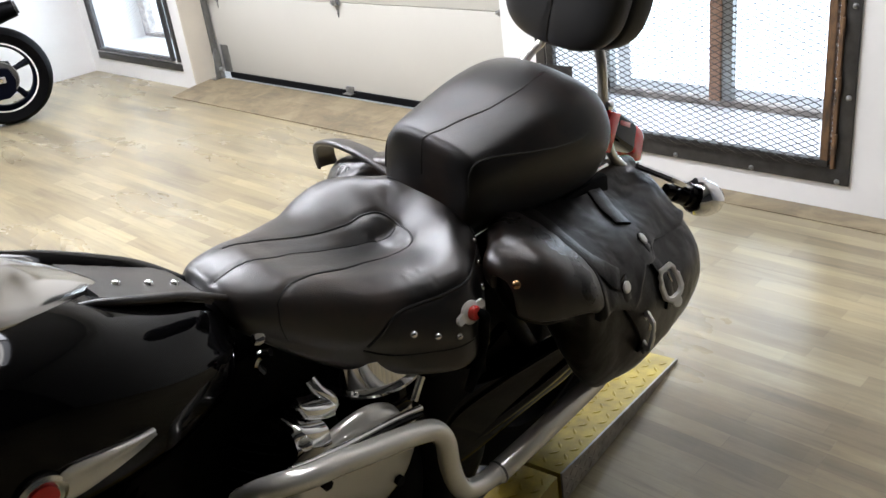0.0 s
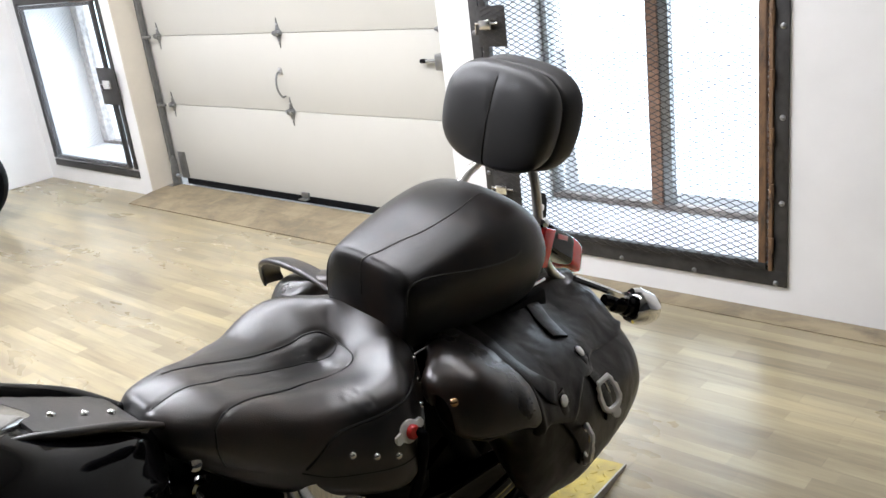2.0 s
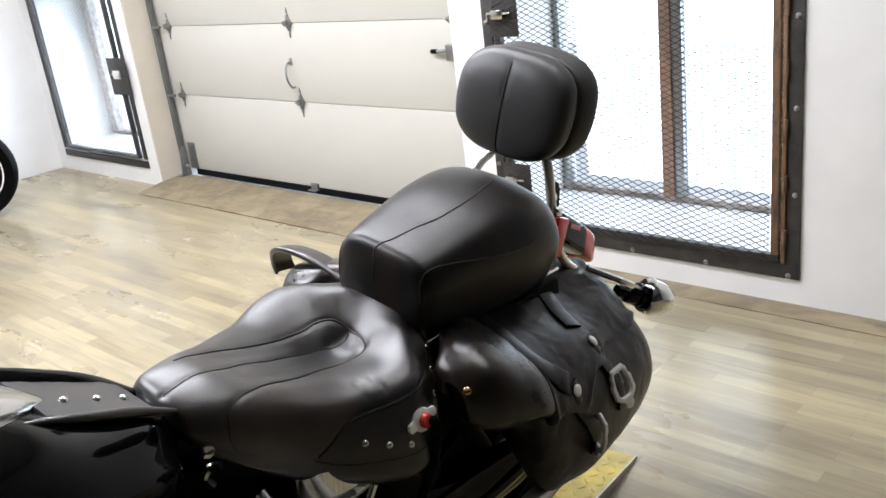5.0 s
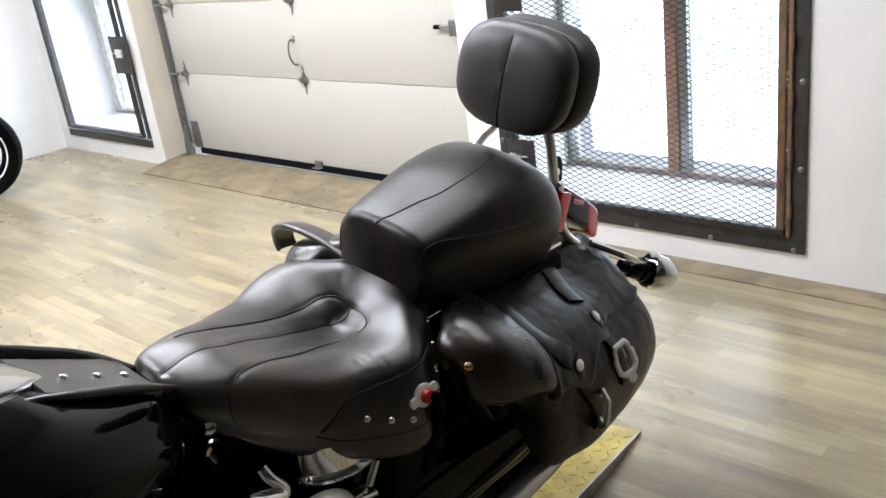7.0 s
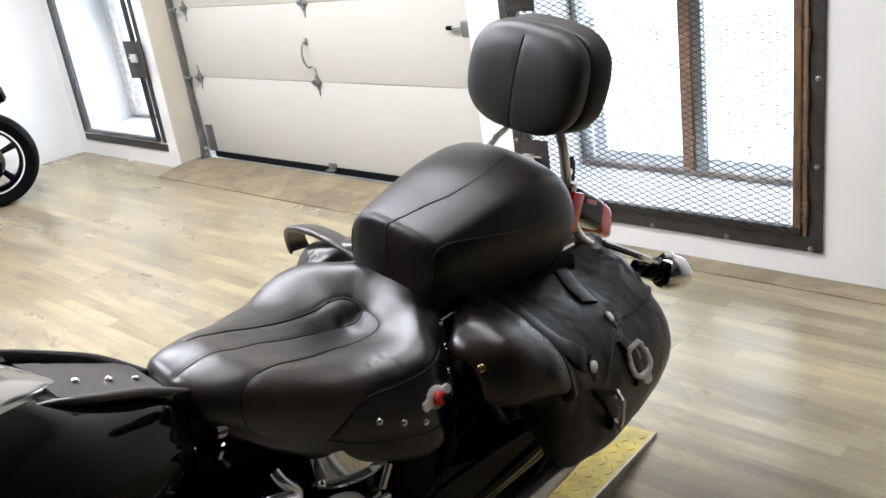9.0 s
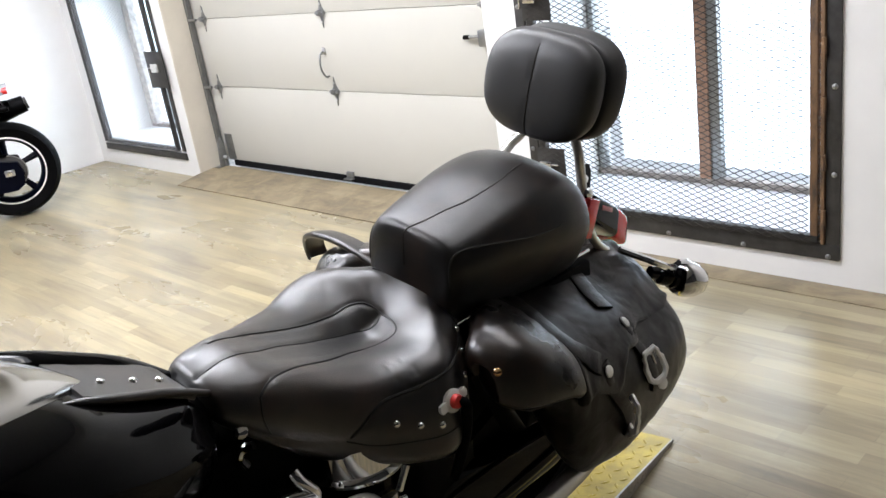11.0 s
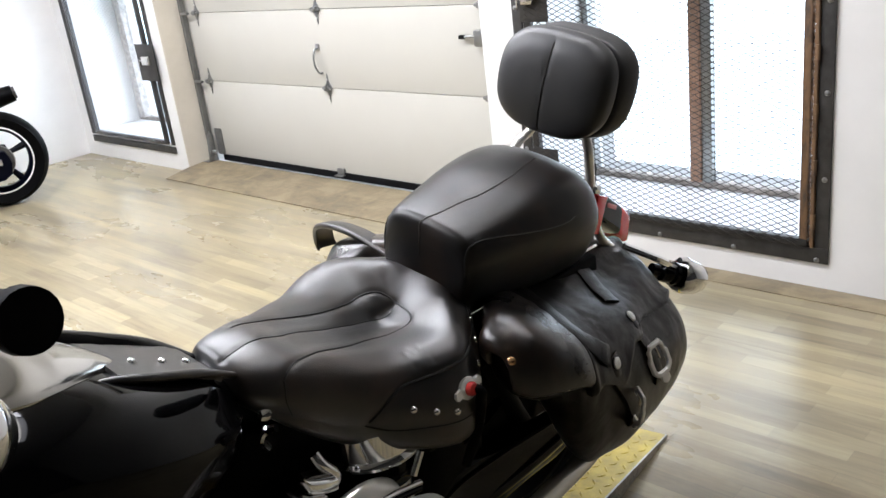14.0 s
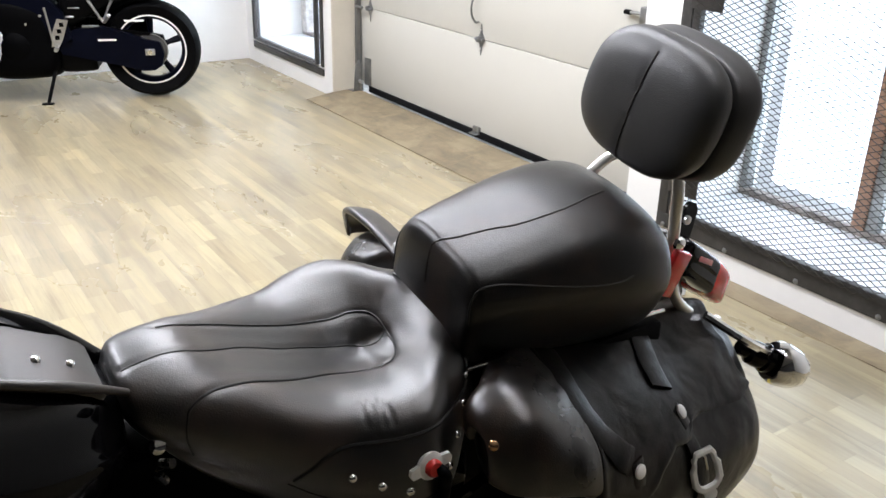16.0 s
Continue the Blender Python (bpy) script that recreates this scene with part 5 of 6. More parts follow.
    part("backbone", skin([mirrored(x, [(0, t), (w * 0.8, t - 0.005), (w, t - 0.03), (w, b + 0.03), (w * 0.8, b), (0, b)], YC) for x, w, t, b in ((0.38, 0.04, 0.80, 0.62), (0.42, 0.09, 0.80, 0.58), (0.60, 0.10, 0.80, 0.57), (0.68, 0.07, 0.80, 0.58), (0.80, 0.055, 0.79, 0.60), (0.98, 0.055, 0.76, 0.58), (1.10, 0.05, 0.72, 0.58))], 28, 16), BLACK, bike, "black frame backbone", 60)
    # chrome side cover under the pipe
    sc = part("side_cover", skin([[(x, YC - 0.15 - d, 0.55 + z * h) for d, z in ((0.0, 1.0), (0.03, 0.85), (0.042, 0.0), (0.03, -0.85), (0.0, -1.0), (-0.03, 0))] for x, h in ((0.76, 0.05), (0.78, 0.08), (0.86, 0.10), (0.93, 0.10), (0.98, 0.075), (0.995, 0.04))], 28, 24), LITCHROME, bike, "polished chrome engine side cover", 60)
    for x, z in ((0.81, 0.60), (0.95, 0.60), (0.955, 0.50), (0.82, 0.49)):
        part("cover_bolt", lathe([(0.010, 0), (0.010, 0.008), (0, 0.009)], facing((x, YC - 0.190, z), (0, -1, 0)), 6), BLACK, sc)
    # frame tubes
    for s in (-1, 1):
        part("frame_tube", tube([(0.12, YC, 0.85), (0.25, YC + s * 0.08, 0.45), (0.40, YC + s * 0.11, 0.21), (1.05, YC + s * 0.11, 0.21), (1.15, YC + s * 0.11, 0.30), (1.2, YC + s * 0.11, 0.60)], 0.016, 10, 36), GLOSS, bike)
        part("swing_arm", tube([(1.12, YC + s * 0.11, 0.38), (1.40, YC + s * 0.125, 0.39), (1.54, YC + s * 0.125, 0.40)], 0.024, 10, 12), GLOSS, bike)
        part("rear_damper", tube([(1.30, YC + s * 0.08, 0.68), (1.42, YC + s * 0.09, 0.46)], 0.028, 12), BLACK, bike)
    part("side_panel", skin([[(x, YC - 0.10 - d, 0.615 + z * h) for d, z in ((0.0, 1.0), (0.025, 0.8), (0.035, 0.0), (0.025, -0.8), (0.0, -1.0), (-0.02, 0))] for x, h in ((1.10, 0.02), (1.115, 0.045), (1.15, 0.065), (1.20, 0.065), (1.25, 0.035))], 24, 20), GLOSS, bike, "gloss black side panel", 60)
    part("battery_box", skin([mirrored(x, [(0, t), (w * 0.8, t - 0.01), (w, t - 0.05), (w, b + 0.05), (w * 0.8, b), (0, b)], YC) for x, w, t, b in ((1.07, 0.09, 0.66, 0.26), (1.10, 0.125, 0.68, 0.22), (1.15, 0.13, 0.68, 0.22), (1.26, 0.115, 0.66, 0.28), (1.29, 0.08, 0.6, 0.34))], 32, 16), BLACK, bike, "", 60)
    part("swing_cover", skin([[(x, YC - 0.115 - dy, z + dz * h) for dy, dz in ((0.02, 0.7), (0.024, 0), (0.02, -0.7), (0, -1), (-0.01, 0), (0, 1))] for x, z, h in ((1.12, 0.42, 0.06), (1.18, 0.42, 0.09), (1.40, 0.41, 0.075), (1.52, 0.40, 0.065), (1.57, 0.40, 0.03))], 24, 20), GLOSS, bike, "", 60)
    part("inner_guard", skin([mirrored(x, [(0, t), (0.085, t), (0.10, t - 0.02), (0.10, b), (0.09, b - 0.01), (0, b - 0.01)], YC) for x, t, b in ((1.20, 0.70, 0.34), (1.22, 0.74, 0.33), (1.35, 0.77, 0.40), (1.46, 0.76, 0.50), (1.48, 0.74, 0.55))], 24, 16), BLACK, bike, "black inner fender guard", 60)
    part("foot_board", box((0.98, YC - 0.30, 0.285), (1.02, YC - 0.12, 0.30), 0.004), BLACK, bike)
    part("seat_strut", tube([(1.13, YC - 0.15, 0.66), (1.16, YC - 0.15, 0.60), (1.22, YC - 0.14, 0.585), (1.30, YC - 0.13, 0.60)], 0.010, 8, 16), GLOSS, bike)


def exhaust():
    y = 0.992
    p = part("exhaust", tube([(0.690, y + 0.085, 0.610), (0.700, y + 0.045, 0.640), (0.722, y + 0.012, 0.655), (0.763, y, 0.649), (0.813, y, 0.637), (0.866, y, 0.621), (0.922, y, 0.606), (0.975, y, 0.589), (1.005, y, 0.573), (1.023, y, 0.540), (1.025, y, 0.494), (1.032, y, 0.453), (1.045, y, 0.425), (1.066, y, 0.411), (1.095, y, 0.402), (1.15, y, 0.398)], 0.0185, 20, 100), LITCHROME, bike, "polished exhaust pipe with an s-bend")
    part("muffler", tube([(1.125, y, 0.397), (1.135, y, 0.397), (1.25, y, 0.404), (1.42, y + 0.006, 0.410), (1.60, y + 0.03, 0.405), (1.62, y + 0.03, 0.405)], 0.02, 20, 0, None, [0.0185, 0.0215, 0.0215, 0.0215, 0.021, 0.018]), LITCHROME, p)
    part("clamp", lathe([(0.0215, -0.003), (0.0228, 0), (0.0215, 0.003)], Matrix.Translation((1.138, y, 0.397)) @ Matrix.Rotation(radians(90), 4, "Y"), 20), STEEL, p)
    part("heat_shield", tube([(1.015, 1.030, 0.597), (0.959, 1.030, 0.609), (0.896, 1.025, 0.622), (0.837, 1.020, 0.635), (0.782, 1.015, 0.650), (0.745, 1.010, 0.664)], 0.0055, 10, 30), CHROME, p, "slim chrome rod along the pipe")
    part("heat_shield", tube([(1.013, 1.030, 0.587), (0.953, 1.025, 0.602), (0.890, 1.020, 0.616), (0.831, 1.015, 0.629)], 0.006, 10, 20), GLOSS, p)


def front_end():
    wheel(bike, "front_wheel", (-0.05, YC, 0.415), 0.33, 0.065)
    for s in (-1, 1):
        part("fork_leg", tube([(-0.05, YC + s * 0.10, 0.415), (0.17, YC + s * 0.10, 1.02)], 0.024, 12), CHROME, bike)
    rows = []
    for a in (-70, -40, 0, 40, 75):
        d = Vector((math.sin(radians(a)), 0, math.cos(radians(a))))
        c = Vector((-0.05, YC, 0.415))
        rows.append([tuple(c + d * (0.365 + dr) + Vector((0, dy, 0))) for dy, dr in ((-0.08, -0.06), (-0.07, -0.015), (0, 0), (0.07, -0.015), (0.08, -0.06), (0.06, -0.03), (0, -0.01), (-0.06, -0.03))])
    part("front_fender", skin(rows, 32, 24), GLOSS, bike, "gloss black front fender", 60)
    part("headlamp", lathe([(0, -0.12), (0.05, -0.11), (0.085, -0.06), (0.095, 0), (0.095, 0.02), (0.085, 0.03), (0, 0.04)], Matrix.Translation((0.02, YC, 0.98)) @ Matrix.Rotation(radians(-90), 4, "Y"), 28), CHROME, bike)
    part("head_tube", tube([(0.09, YC, 0.80), (0.17, YC, 1.04)], 0.04, 14), GLOSS, bike)
    bar = part("handlebar", tube([(0.311, 0.487, 1.331), (0.304, 0.59, 1.312), (0.285, 0.72, 1.27), (0.21, 0.98, 1.15), (0.17, 1.12, 1.09), (0.17, YC, 1.085), (0.17, 1.26, 1.09), (0.21, 1.40, 1.15), (0.29, 1.66, 1.27), (0.313, 1.78, 1.306), (0.315, 1.895, 1.330)], 0.0125, 10, 60), CHROME, bike)
    for s in (-1, 1):
        f = lambda x, y, z: (x, y if s < 0 else 2 * YC - y, z)
        part("grip", tube([f(0.300, 0.635, 1.300), f(0.305, 0.57, 1.317), f(0.3105, 0.492, 1.330), f(0.311, 0.487, 1.331), f(0.312, 0.479, 1.332)], 0.02, 20, 0, None, [0.0145, 0.015, 0.015, 0.0172, 0.0165]), RUBBER, bar, "black rubber hand grip")
        part("control_box", box(f(0.29, 0.63, 1.28), f(0.32, 0.67, 1.31), 0.008), CHROME, bar)
        fs = part("front_signal", lathe([(0, -0.045), (0.016, -0.042), (0.026, -0.028), (0.030, 0.0), (0.030, 0.010), (0.026, 0.015), (0.021, 0.010), (0, 0.010)], facing(f(0.270, 0.516, 1.277), (-0.45, s * 0.75, 0.5)), 28), CHROME, bar, "chrome front signal")
        part("signal_lens", lathe([(0.0205, 0.0105), (0.017, 0.0125), (0, 0.0135)], facing(f(0.270, 0.516, 1.277), (-0.45, s * 0.75, 0.5)), 24), BLACK, fs)


def far_flap():
    """The arched lid end of the bag on the other side, standing open."""
    arch = [(1.345, 1.640, 0.795), (1.336, 1.634, 0.824), (1.316, 1.600, 0.862), (1.298, 1.535, 0.884), (1.296, 1.460, 0.879), (1.298, 1.395, 0.858), (1.302, 1.335, 0.832)]
    lip = [(-0.004, 0), (-0.001, 0.006), (0.006, 0.007), (0.022, 0.004), (0.046, -0.004), (0.046, -0.008), (0.022, -0.001), (0.007, 0.001), (0.0, -0.005)]
    rows = []
    for k, (x, y, z) in enumerate(arch):
        p, q = arch[max(k - 1, 0)], arch[min(k + 1, len(arch) - 1)]
        d = Vector((0, q[1] - p[1], q[2] - p[2])).normalized()
        n = Vector((0, d.z, -d.y))
        rows.append([tuple(Vector((x + dx, y, z)) + n * h) for dx, h in lip])
    part("bag_flap", skin(rows, 54, 40), SEAT, bike, "standing leather flap of the far saddlebag", 60)


LEANING[0] = True
driver_seat()
pillion()
backrest()
sissy_bar()
rear_end()
tank()
engine()
saddlebag(1, False)
LEANING[0] = False
for s in (-1, 1):
    part("fender_strut", tube([(1.25, YC + s * 0.095, 0.794), (1.45, YC + s * 0.095, 0.791), (1.66, YC + s * 0.095, 0.784)], 0.004, 10), CHROME, bike, "chrome fender strut")
    part("fender_rail", box((1.30, YC + s * 0.070 - 0.030, 0.720), (1.66, YC + s * 0.070 + 0.030, 0.768), 0.010), RUBBER, bike, "black fender rail")
saddlebag(-1)
far_flap()
exhaust()
front_end()


# ---- the stand under the motorcycle ----
def lozenges(x0, x1, y0, y1, fz, pitch=0.036):
    """Raised bars of tread plate in a basket pattern, on a sloping top z = fz(x)."""
    bm = bmesh.new()
    i = 0
    x = x0 + pitch * 0.5
    while x < x1 - pitch * 0.3:
        j, y = 0, y0 + pitch * 0.5
        while y < y1 - pitch * 0.3:
            a = radians(38 if (i + j) % 2 else -38)
            m = Matrix.Translation((x, y, fz(x))) @ Matrix.Rotation(a, 4, "Z")
            L, W, H = pitch * 0.46, pitch * 0.12, 0.0016
            base = [bm.verts.new(m @ Vector(v)) for v in ((-L, 0, -0.0005), (-L * 0.4, -W, -0.0005), (L * 0.4, -W, -0.0005), (L, 0, -0.0005), (L * 0.4, W, -0.0005), (-L * 0.4, W, -0.0005))]
            top = [bm.verts.new(m @ Vector(v)) for v in ((-L * 0.55, 0, H), (0, -W * 0.4, H), (L * 0.55, 0, H), (0, W * 0.4, H))]
            bm.faces.new(top)
            for q in ((0, 1, "a"), (1, 2, "b"), (2, 3, "c"), (3, 4, "d"), (4, 5, "e"), (5, 0, "f")):
                u = {"a": (0, 1), "b": (1, 1), "c": (1, 2), "d": (2, 3), "e": (3, 3), "f": (3, 0)}[q[2]]
                f = [base[q[0]], base[q[1]], top[u[1]]] + ([top[u[0]]] if u[0] != u[1] else [])
                bm.faces.new(f)
            y += pitch
            j += 1
        x += pitch
        i += 1
    return bm


stand = thing("wheel_stand", (1.0, YC + 0.02, 0), "low motorcycle stand of yellow diamond tread plate with ramp", "motorcycle stand", yaw=0)
SM = Matrix.Translation((2.134, 1.220, 0)) @ Matrix.Rotation(radians(7.3), 4, "Z")


def placed(bm):
    bm.transform(SM)
    return bm


H = 0.082
top = lambda x: H if x < -0.655 else H * (-x / 0.655) * 0.93 + 0.006
for (a, b), mat, nm in (((0.0, 0.115), YELLOW, "ramp_side"), ((0.115, 0.285), BLACKTREAD, "ramp_middle"), ((0.285, 0.40), YELLOW, "ramp_side")):
    p = part(nm, placed(prism([(-0.655, 0.0005), (0.0, 0.0005), (0.0, 0.006), (-0.655, H)], a + 0.001, b - 0.001, 1)), mat, stand, "yellow tread plate ramp" if mat is YELLOW else "black tread plate channel")
    part("tread", placed(lozenges(-0.645, -0.01, a + 0.004, b - 0.004, top)), mat, p)
    p = part(nm.replace("ramp", "deck"), placed(box((-2.05, a + 0.001, 0.0005), (-0.667, b - 0.001, H), 0.002)), mat, stand)
    part("tread", placed(lozenges(-1.4, -0.675, a + 0.004, b - 0.004, top)), mat, p)
part("ramp_skirt", placed(prism([(-0.655, 0.0005), (0.0, 0.0005), (0.0, 0.008), (-0.655, H + 0.002)], -0.004, 0.0005, 1)), TREAD, stand, "bare tread plate side skirt")
bm = lozenges(-0.648, -0.06, 0.004, 0.084, lambda x: 0.0, 0.0225)
for v in list(bm.verts):
    x, y, z = v.co
    v.co = (x, -0.0045 - max(z, 0.0), y)
cut = [v for v in bm.verts if v.co.z > H * (-v.co.x / 0.655) - 0.001]
bmesh.ops.delete(bm, geom=cut, context="VERTS")
tagged(part("skirt_tread", placed(bm), TREAD, stand), "", "", "", "stuff")


# ---- the sport motorcycle by the wall ----
SB = pose(2.295, 6.20, 0, 0, 0, 158)
sport = thing("motorcycle", (2.295, 6.20, 0), "blue and white sport motorcycle on its kickstand near the wall", "motorcycle", yaw=158)


UPPER = ("frame_beam", "seat", "tail_cowl", "pillion_pad", "tail_lamp", "plate_holder", "signal_stalk", "turn_signal", "tank", "pillion_hanger", "pillion_peg", "nose_fairing")


def sp(name, bm, material, parent=None, label="", smooth=40.0):
    """A part of the sport machine: x ahead from the rear axle, y to its left."""
    if name in UPPER:
        bm.transform(Matrix.Translation((0, 0, -0.095)))
    bm.transform(SB)
    return part(name, bm, material, parent or sport, label, smooth)


def turned(x, z, y=0.0):
    return Matrix.Translation((x, y, z)) @ Matrix.Rotation(radians(90), 4, "X")


def sport_wheel(name, x, r, half):
    m = turned(x, r)
    prof = [(r * 0.70, -half * 0.72), (r * 0.80, -half * 0.92), (r * 0.90, -half), (r * 0.955, -half * 0.75), (r * 0.99, -half * 0.35), (r, 0), (r * 0.99, half * 0.35), (r * 0.955, half * 0.75), (r * 0.90, half), (r * 0.80, half * 0.92), (r * 0.70, half * 0.72), (r * 0.66, 0), (r * 0.70, -half * 0.72)]
    w = sp(name, lathe(prof, m, 56), RUBBER, None, "wide black sport tyre on a dark rim with a pale stripe")
    sp("rim", lathe([(r * 0.70, -half * 0.70), (r * 0.715, -half * 0.76), (r * 0.68, -half * 0.76), (r * 0.62, -half * 0.4), (r * 0.60, 0), (r * 0.62, half * 0.4), (r * 0.68, half * 0.76), (r * 0.715, half * 0.76), (r * 0.70, half * 0.70), (r * 0.64, 0), (r * 0.70, -half * 0.70)], m, 48), NAVY, w)
    for s in (-1, 1):
        sp("rim_stripe", lathe([(r * 0.685, s * half * 0.765), (r * 0.685, s * half * 0.80), (r * 0.715, s * half * 0.80), (r * 0.715, s * half * 0.765)], m, 56), WHITE, w, "pale reflective rim stripe")
    sp("hub", lathe([(0, -half * 0.7), (0.045, -half * 0.7), (0.05, -half * 0.4), (0.05, half * 0.4), (0.045, half * 0.7), (0, half * 0.7)], m, 20), NAVY, w)
    for k in range(5):
        a = 2 * math.pi * k / 5 + 0.3
        d = Vector((math.cos(a), 0, math.sin(a)))
        c = Vector((x, 0, r))
        sp("spoke", tube([c + d * 0.04, c + d * r * 0.35, c + d * r * 0.63], 0.018, 8, 0, None, [0.026, 0.017, 0.024]), NAVY, w)
    return w


rw = sport_wheel("rear_wheel", 0.0, 0.312, 0.092)
sport_wheel("front_wheel", 1.39, 0.30, 0.060)
sp("brake_disc", lathe([(0.05, -0.103), (0.11, -0.103), (0.11, -0.108), (0.05, -0.108)], turned(0, 0.312), 32), GALV, rw)
# chain, sprocket, swing arm
spk = sp("sprocket", lathe([(0.03, 0.106), (0.098, 0.106), (0.104, 0.108), (0.104, 0.112), (0.098, 0.114), (0.03, 0.114)], turned(0, 0.312).copy() @ Matrix.Rotation(radians(180), 4, "X"), 40), STEEL, rw)
for z0, z1 in ((0.312 + 0.103, 0.40), (0.312 - 0.103, 0.33)):
    sp("chain", tube([(0.0, 0.11, z0), (0.58, 0.11, z1)], 0.006, 6), STEEL)
for y in (-0.125, 0.135):
    sp("swing_arm", prism([(-0.063, 0.372), (-0.086, 0.300), (-0.070, 0.225), (-0.02, 0.192), (0.05, 0.190), (0.218, 0.232), (0.534, 0.304), (0.576, 0.377), (0.45, 0.455), (0.28, 0.478), (0.155, 0.440), (0.03, 0.392)], y - 0.018, y + 0.018, 1), NAVY, None, "dark blue swing arm")
sp("chain_guard", prism([(-0.02, 0.43), (0.30, 0.47), (0.42, 0.455), (0.30, 0.445), (0.0, 0.415)], 0.118, 0.124, 1), BLACK)
sp("axle_block", box((-0.03, 0.152, 0.292), (0.03, 0.164, 0.332), 0.004), ALU)
sp("axle_nut", lathe([(0.017, 0), (0.017, 0.014), (0, 0.016)], facing((0, 0.163, 0.312), (0, 1, 0)), 6), NICKEL)
for x0, z0, x1 in ((0.20, 0.385, 0.31), (0.02, 0.505, 0.14)):
    sp("arm_label", box((x0, 0.1535, z0), (x1, 0.1555, z0 + 0.012)), WHITE)
# foot rest bracket
fr = sp("foot_rest", prism([(0.470, 0.520), (0.535, 0.530), (0.575, 0.44), (0.585, 0.36), (0.545, 0.35), (0.515, 0.40)], 0.182, 0.190, 1), ALU, None, "bright alloy foot rest bracket with holes")
for x, z in ((0.512, 0.495), (0.530, 0.455), (0.545, 0.415)):
    sp("bracket_hole", prism([(x - 0.014, z - 0.012), (x + 0.012, z - 0.014), (x + 0.014, z + 0.012), (x - 0.012, z + 0.014)], 0.1905, 0.192, 1), BLACK, fr)
sp("peg", tube([(0.56, 0.18, 0.345), (0.55, 0.26, 0.35)], 0.013, 10), ALU, fr)
sp("pillion_hanger", tube([(0.20, 0.14, 0.74), (0.27, 0.15, 0.60), (0.36, 0.14, 0.76)], 0.010, 8), ALU)
sp("pillion_peg", tube([(0.26, 0.15, 0.60), (0.22, 0.22, 0.65)], 0.013, 8), ALU)
ks = sp("kick_stand", tube([(0.58, 0.12, 0.27), (0.60, 0.165, 0.17), (0.645, 0.225, 0.012)], 0.011, 8), BLACK, None, "black kickstand, folded out")
sp("stand_foot", box((0.615, 0.205, 0.0005), (0.685, 0.245, 0.010), 0.003), BLACK, ks)
# engine, frame
sp("engine", skin([[(x, y * w, z) for y, z in ((1, b + 0.06), (1.05, (b + t) / 2), (0.9, t - 0.03), (0, t), (-0.9, t - 0.03), (-1.05, (b + t) / 2), (-1, b + 0.06), (0, b))] for x, w, b, t in ((0.54, 0.08, 0.30, 0.50), (0.57, 0.16, 0.16, 0.60), (0.75, 0.19, 0.13, 0.66), (0.95, 0.18, 0.14, 0.68), (1.10, 0.13, 0.22, 0.60), (1.14, 0.06, 0.30, 0.5))], 32, 24), CASTING, None, "dark engine block")
sp("engine_cover", lathe([(0.0, 0.03), (0.075, 0.028), (0.09, 0.015), (0.09, -0.02)], facing((0.80, 0.185, 0.36), (0, 1, 0)), 24), CASTING)
sp("clutch_rod", tube([(0.60, 0.19, 0.60), (0.57, 0.19, 0.36)], 0.007, 6), ALU)
for x, z in ((0.63, 0.55), (0.66, 0.30), (0.72, 0.50), (0.90, 0.27), (0.55, 0.45)):
    sp("engine_bolt", lathe([(0.009, 0), (0.009, 0.008), (0, 0.009)], facing((x, 0.187, z), (0, 1, 0)), 6), ALU)
for s in (-1, 1):
    sp("frame_beam", prism([(0.46, 0.50), (0.52, 0.47), (0.58, 0.52), (0.66, 0.66), (1.15, 0.78), (1.22, 0.90), (1.10, 0.90), (0.60, 0.76), (0.50, 0.66)], s * 0.16 - 0.02, s * 0.16 + 0.02, 1), NAVY, None, "dark blue frame beam")
    sp("belly_fairing", skin([[(x, s * (w + dy), z) for dy, z in ((0, t), (0.012, (t + b) / 2), (0, b), (-0.012, (t + b) / 2))] for x, w, b, t in ((0.86, 0.20, 0.40, 0.44), (0.92, 0.205, 0.24, 0.54), (1.08, 0.19, 0.18, 0.66), (1.28, 0.16, 0.24, 0.74), (1.36, 0.14, 0.34, 0.70))], 24, 20), WHITEP, None, "white side fairing", 60)
sp("seat", skin([[(x, y * w, z) for y, z in ((1, b), (1.02, (b + t) / 2), (0.7, t), (0, t + 0.008), (-0.7, t), (-1.02, (b + t) / 2), (-1, b), (0, b))] for x, w, b, t in ((0.30, 0.09, 0.80, 0.84), (0.36, 0.12, 0.765, 0.825), (0.50, 0.13, 0.74, 0.80), (0.64, 0.11, 0.74, 0.815), (0.70, 0.08, 0.76, 0.83))], 32, 20), BLACK, None, "dark grey seat", 60)
sp("tail_cowl", skin([[(x, y * w, z) for y, z in ((1, b), (1.05, (b + t) / 2), (0.6, t), (0, t + 0.01), (-0.6, t), (-1.05, (b + t) / 2), (-1, b), (0, b))] for x, w, b, t in ((-0.13, 0.02, 0.935, 0.945), (-0.09, 0.05, 0.89, 0.94), (0.04, 0.10, 0.84, 0.92), (0.20, 0.13, 0.79, 0.88), (0.42, 0.13, 0.745, 0.79), (0.46, 0.12, 0.74, 0.76))], 32, 24), WHITEP, None, "white tail cowl", 60)
sp("pillion_pad", skin([[(x, y * w, z) for y, z in ((1, b), (0.9, t), (0, t + 0.005), (-0.9, t), (-1, b), (0, b))] for x, w, b, t in ((-0.04, 0.05, 0.925, 0.945), (0.02, 0.09, 0.91, 0.95), (0.16, 0.10, 0.88, 0.93), (0.24, 0.07, 0.86, 0.90))], 24, 16), BLACK, None, "", 60)
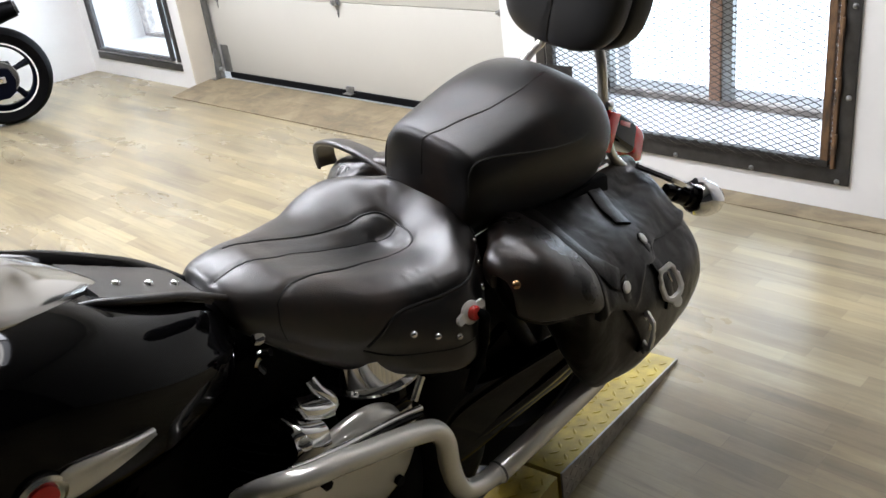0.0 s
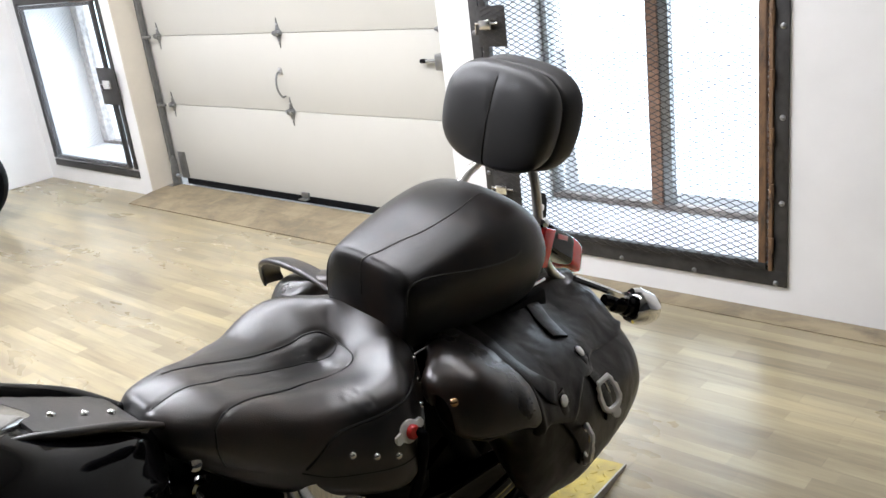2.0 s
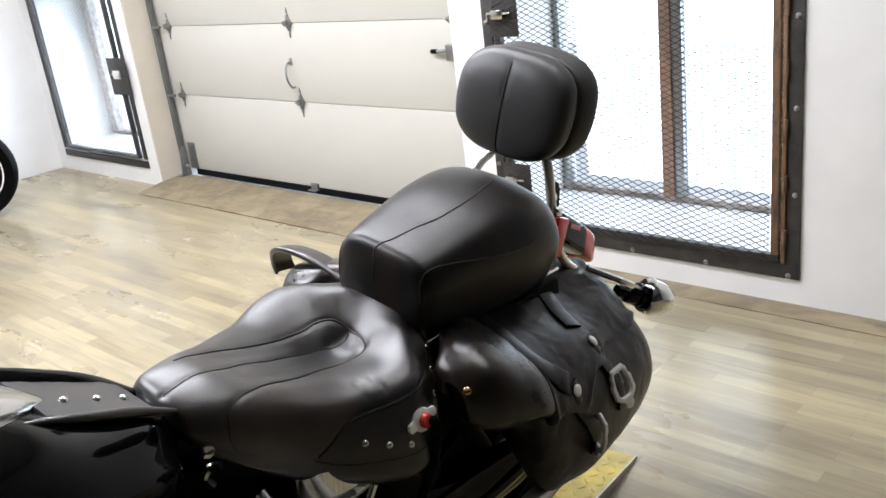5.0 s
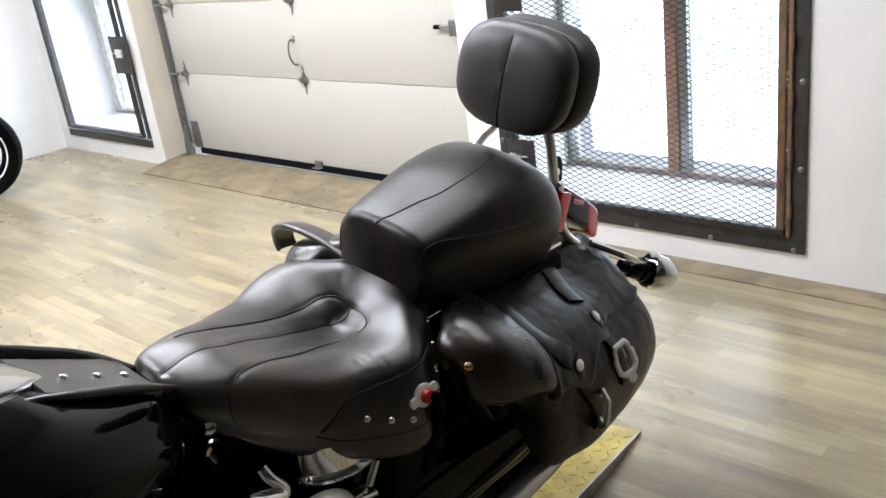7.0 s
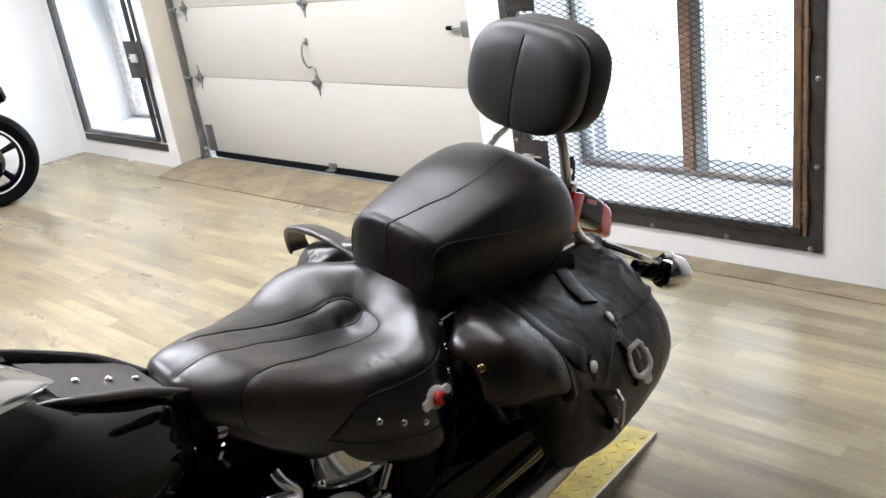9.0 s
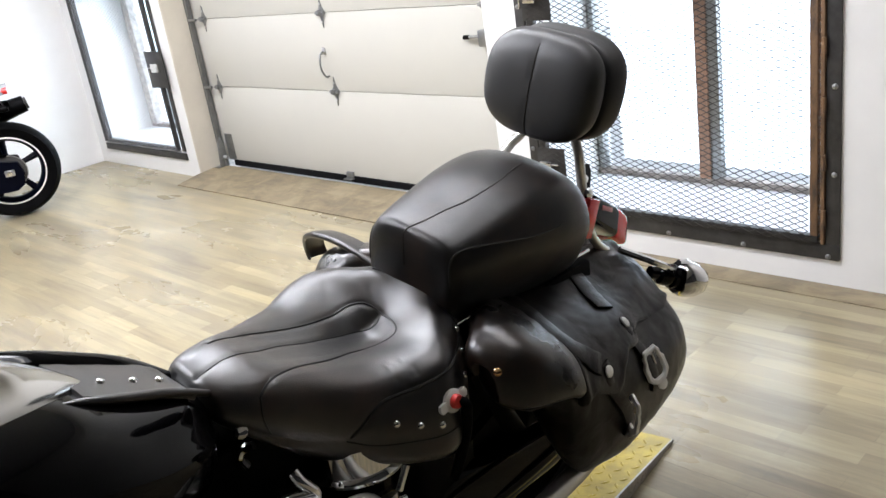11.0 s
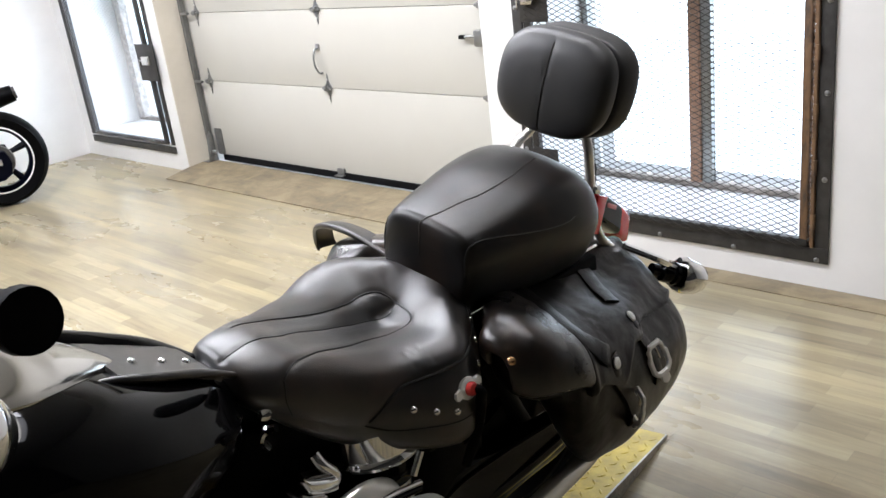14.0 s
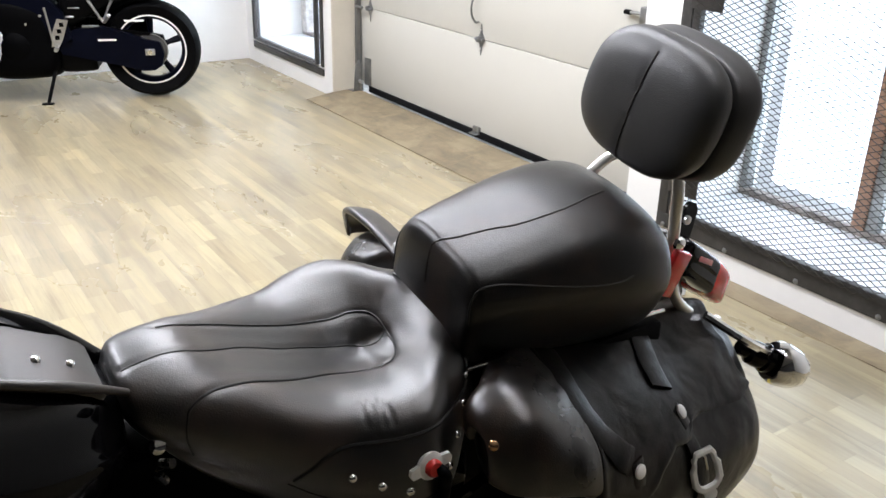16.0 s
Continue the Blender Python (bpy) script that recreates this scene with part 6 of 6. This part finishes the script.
sp("tail_lamp", skin([[(x, y * 0.05, z) for y, z in ((1, 0.90), (0, 0.885), (-1, 0.90), (-0.8, 0.93), (0.8, 0.93))] for x in (-0.125, -0.115, -0.09)], 15, 8), REDLENS)
sp("plate_holder", prism([(-0.06, 0.86), (0.0, 0.86), (-0.05, 0.78), (-0.09, 0.785)], -0.05, 0.05, 1), BLACK)
for s in (-1, 1):
    st = sp("signal_stalk", tube([(-0.06, s * 0.04, 0.80), (-0.07, s * 0.12, 0.81)], 0.008, 6), BLACK)
    sp("turn_signal", lathe([(0, -0.03), (0.018, -0.02), (0.022, 0.01), (0.016, 0.03), (0, 0.035)], facing((-0.075, s * 0.135, 0.812), (-1, 0, 0)), 14), BLACK, st)
ex = sp("muffler", tube([(0.42, -0.16, 0.46), (0.25, -0.17, 0.55), (0.12, -0.175, 0.60), (-0.12, -0.18, 0.675), (-0.20, -0.18, 0.690)], 0.05, 18, 0, None, [0.03, 0.042, 0.056, 0.060, 0.054]), BLACK, None, "black muffler")
sp("muffler_tip", tube([(-0.198, -0.18, 0.690), (-0.215, -0.18, 0.693)], 0.040, 16), STEEL, ex)
sp("hugger", skin([[(0.345 * math.sin(radians(a)), y, 0.312 + 0.345 * math.cos(radians(a)) - abs(y) * 0.25 + dz) for y, dz in ((-0.09, 0), (0, 0.006), (0.09, 0), (0, -0.004))] for a in (-5, 15, 35, 55)], 16, 16), BLACK)
sp("tank", skin([[(x, y * w, z) for y, z in ((1, b), (1.05, b + (t - b) * 0.55), (0.6, t - 0.02), (0, t), (-0.6, t - 0.02), (-1.05, b + (t - b) * 0.55), (-1, b), (0, b))] for x, w, b, t in ((0.66, 0.07, 0.80, 0.84), (0.70, 0.12, 0.77, 0.90), (0.84, 0.17, 0.77, 0.985), (1.0, 0.17, 0.80, 1.0), (1.10, 0.12, 0.84, 0.96), (1.13, 0.06, 0.86, 0.92))], 36, 28), BLUE, None, "glossy blue fuel tank", 60)
sp("nose_fairing", skin([[(x, y * w, z) for y, z in ((1, b), (1.05, (b + t) / 2), (0.7, t - 0.02), (0, t), (-0.7, t - 0.02), (-1.05, (b + t) / 2), (-1, b), (0, b))] for x, w, b, t in ((1.12, 0.16, 0.78, 0.98), (1.25, 0.18, 0.74, 1.04), (1.42, 0.15, 0.76, 0.98), (1.55, 0.08, 0.80, 0.90), (1.58, 0.03, 0.82, 0.86))], 32, 20), BLUE, None, "blue nose fairing", 60)
for s in (-1, 1):
    sp("fork_leg", tube([(1.39, s * 0.09, 0.30), (1.20, s * 0.09, 0.90)], 0.026, 12), ALU)
    sp("clip_on_bar", tube([(1.19, s * 0.10, 0.93), (1.12, s * 0.30, 0.91)], 0.014, 10), BLACK)
# dark boxes under the seat and before the wheel
sp("under_tray", skin([[(x, y * w, z) for y, z in ((1, b), (1, t), (0, t + 0.01), (-1, t), (-1, b), (0, b))] for x, w, b, t in ((-0.03, 0.05, 0.72, 0.80), (0.0, 0.08, 0.70, 0.81), (0.15, 0.11, 0.64, 0.78), (0.40, 0.13, 0.52, 0.70), (0.50, 0.13, 0.46, 0.68), (0.52, 0.11, 0.46, 0.66))], 24, 20), BLACK, None, "black under-tray", 60)
# brake caliper and its carrier, and the dark exhaust box behind the wheel
cal = sp("brake_caliper", box((0.10, -0.128, 0.36), (0.19, -0.095, 0.45), 0.010), BLACK, None, "black rear brake caliper")
sp("caliper_bolt", lathe([(0.008, 0), (0.008, 0.006), (0, 0.007)], facing((0.15, -0.128, 0.41), (0, -1, 0)), 6), GALV, cal)
sp("exhaust_box", skin([[(x, -0.15 + y * 0.05, z) for y, z in ((1, b), (1, t), (0, t + 0.015), (-1, t), (-1, b), (0, b - 0.01))] for x, b, t in ((0.02, 0.40, 0.50), (0.05, 0.34, 0.56), (0.20, 0.27, 0.58), (0.42, 0.24, 0.56), (0.46, 0.28, 0.52))], 24, 16), BLACK, None, "black exhaust box", 60)
for x0, z0, x1, z1 in ((0.24, 0.50, 0.38, 0.53), (0.30, 0.41, 0.50, 0.43), (0.36, 0.36, 0.52, 0.33), (0.20, 0.46, 0.34, 0.44)):
    sp("hose", tube([(x0, 0.10, z0), ((x0 + x1) / 2, 0.125, (z0 + z1) / 2 + 0.015), (x1, 0.11, z1)], 0.007, 8, 12), RUBBER)
sp("rear_shock", tube([(0.44, 0.0, 0.30), (0.40, 0.0, 0.62)], 0.045, 14), BLACK)
sp("linkage", skin([[(x, y * w, z) for y, z in ((1, b), (1, t), (0, t), (-1, t), (-1, b), (0, b))] for x, w, b, t in ((0.34, 0.07, 0.22, 0.34), (0.36, 0.10, 0.20, 0.42), (0.54, 0.12, 0.20, 0.46), (0.56, 0.10, 0.22, 0.44))], 20, 12), BLACK, None, "", 60)
for k, (x, z, w, h, mat) in enumerate(((0.30, 0.47, 0.10, 0.012, GALV), (0.33, 0.41, 0.09, 0.010, GALV), (0.44, 0.53, 0.05, 0.012, ALU), (0.24, 0.52, 0.06, 0.008, GALV), (0.40, 0.585, 0.07, 0.010, GALV))):
    sp("hose_clip", box((x, 0.125, z), (x + w, 0.150, z + h), 0.003), mat)


# ---- floor planks, the stretch in view ----
def plank_mesh(length):
    bm = box((-0.0899, -length / 2 + 0.0001, -0.0035), (0.0899, length / 2 - 0.0001, 0))
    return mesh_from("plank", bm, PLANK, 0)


FULL = plank_mesh(1.22)
rng = random.Random(5)
for i in range(22):
    x = WX - 0.09 - 0.18 * i
    y = -1.2 - rng.random() * 1.1
    while y < 7.0:
        lo, hi = max(y, -2.9), min(y + 1.22, 7.045)
        if hi - lo > 0.08:
            me = FULL if hi - lo > 1.2199 else plank_mesh(hi - lo)
            ob = new("plank", me)
            ob.matrix_basis = pose(x, (lo + hi) / 2, 0)
            ob.parent = floor
        y += 1.22
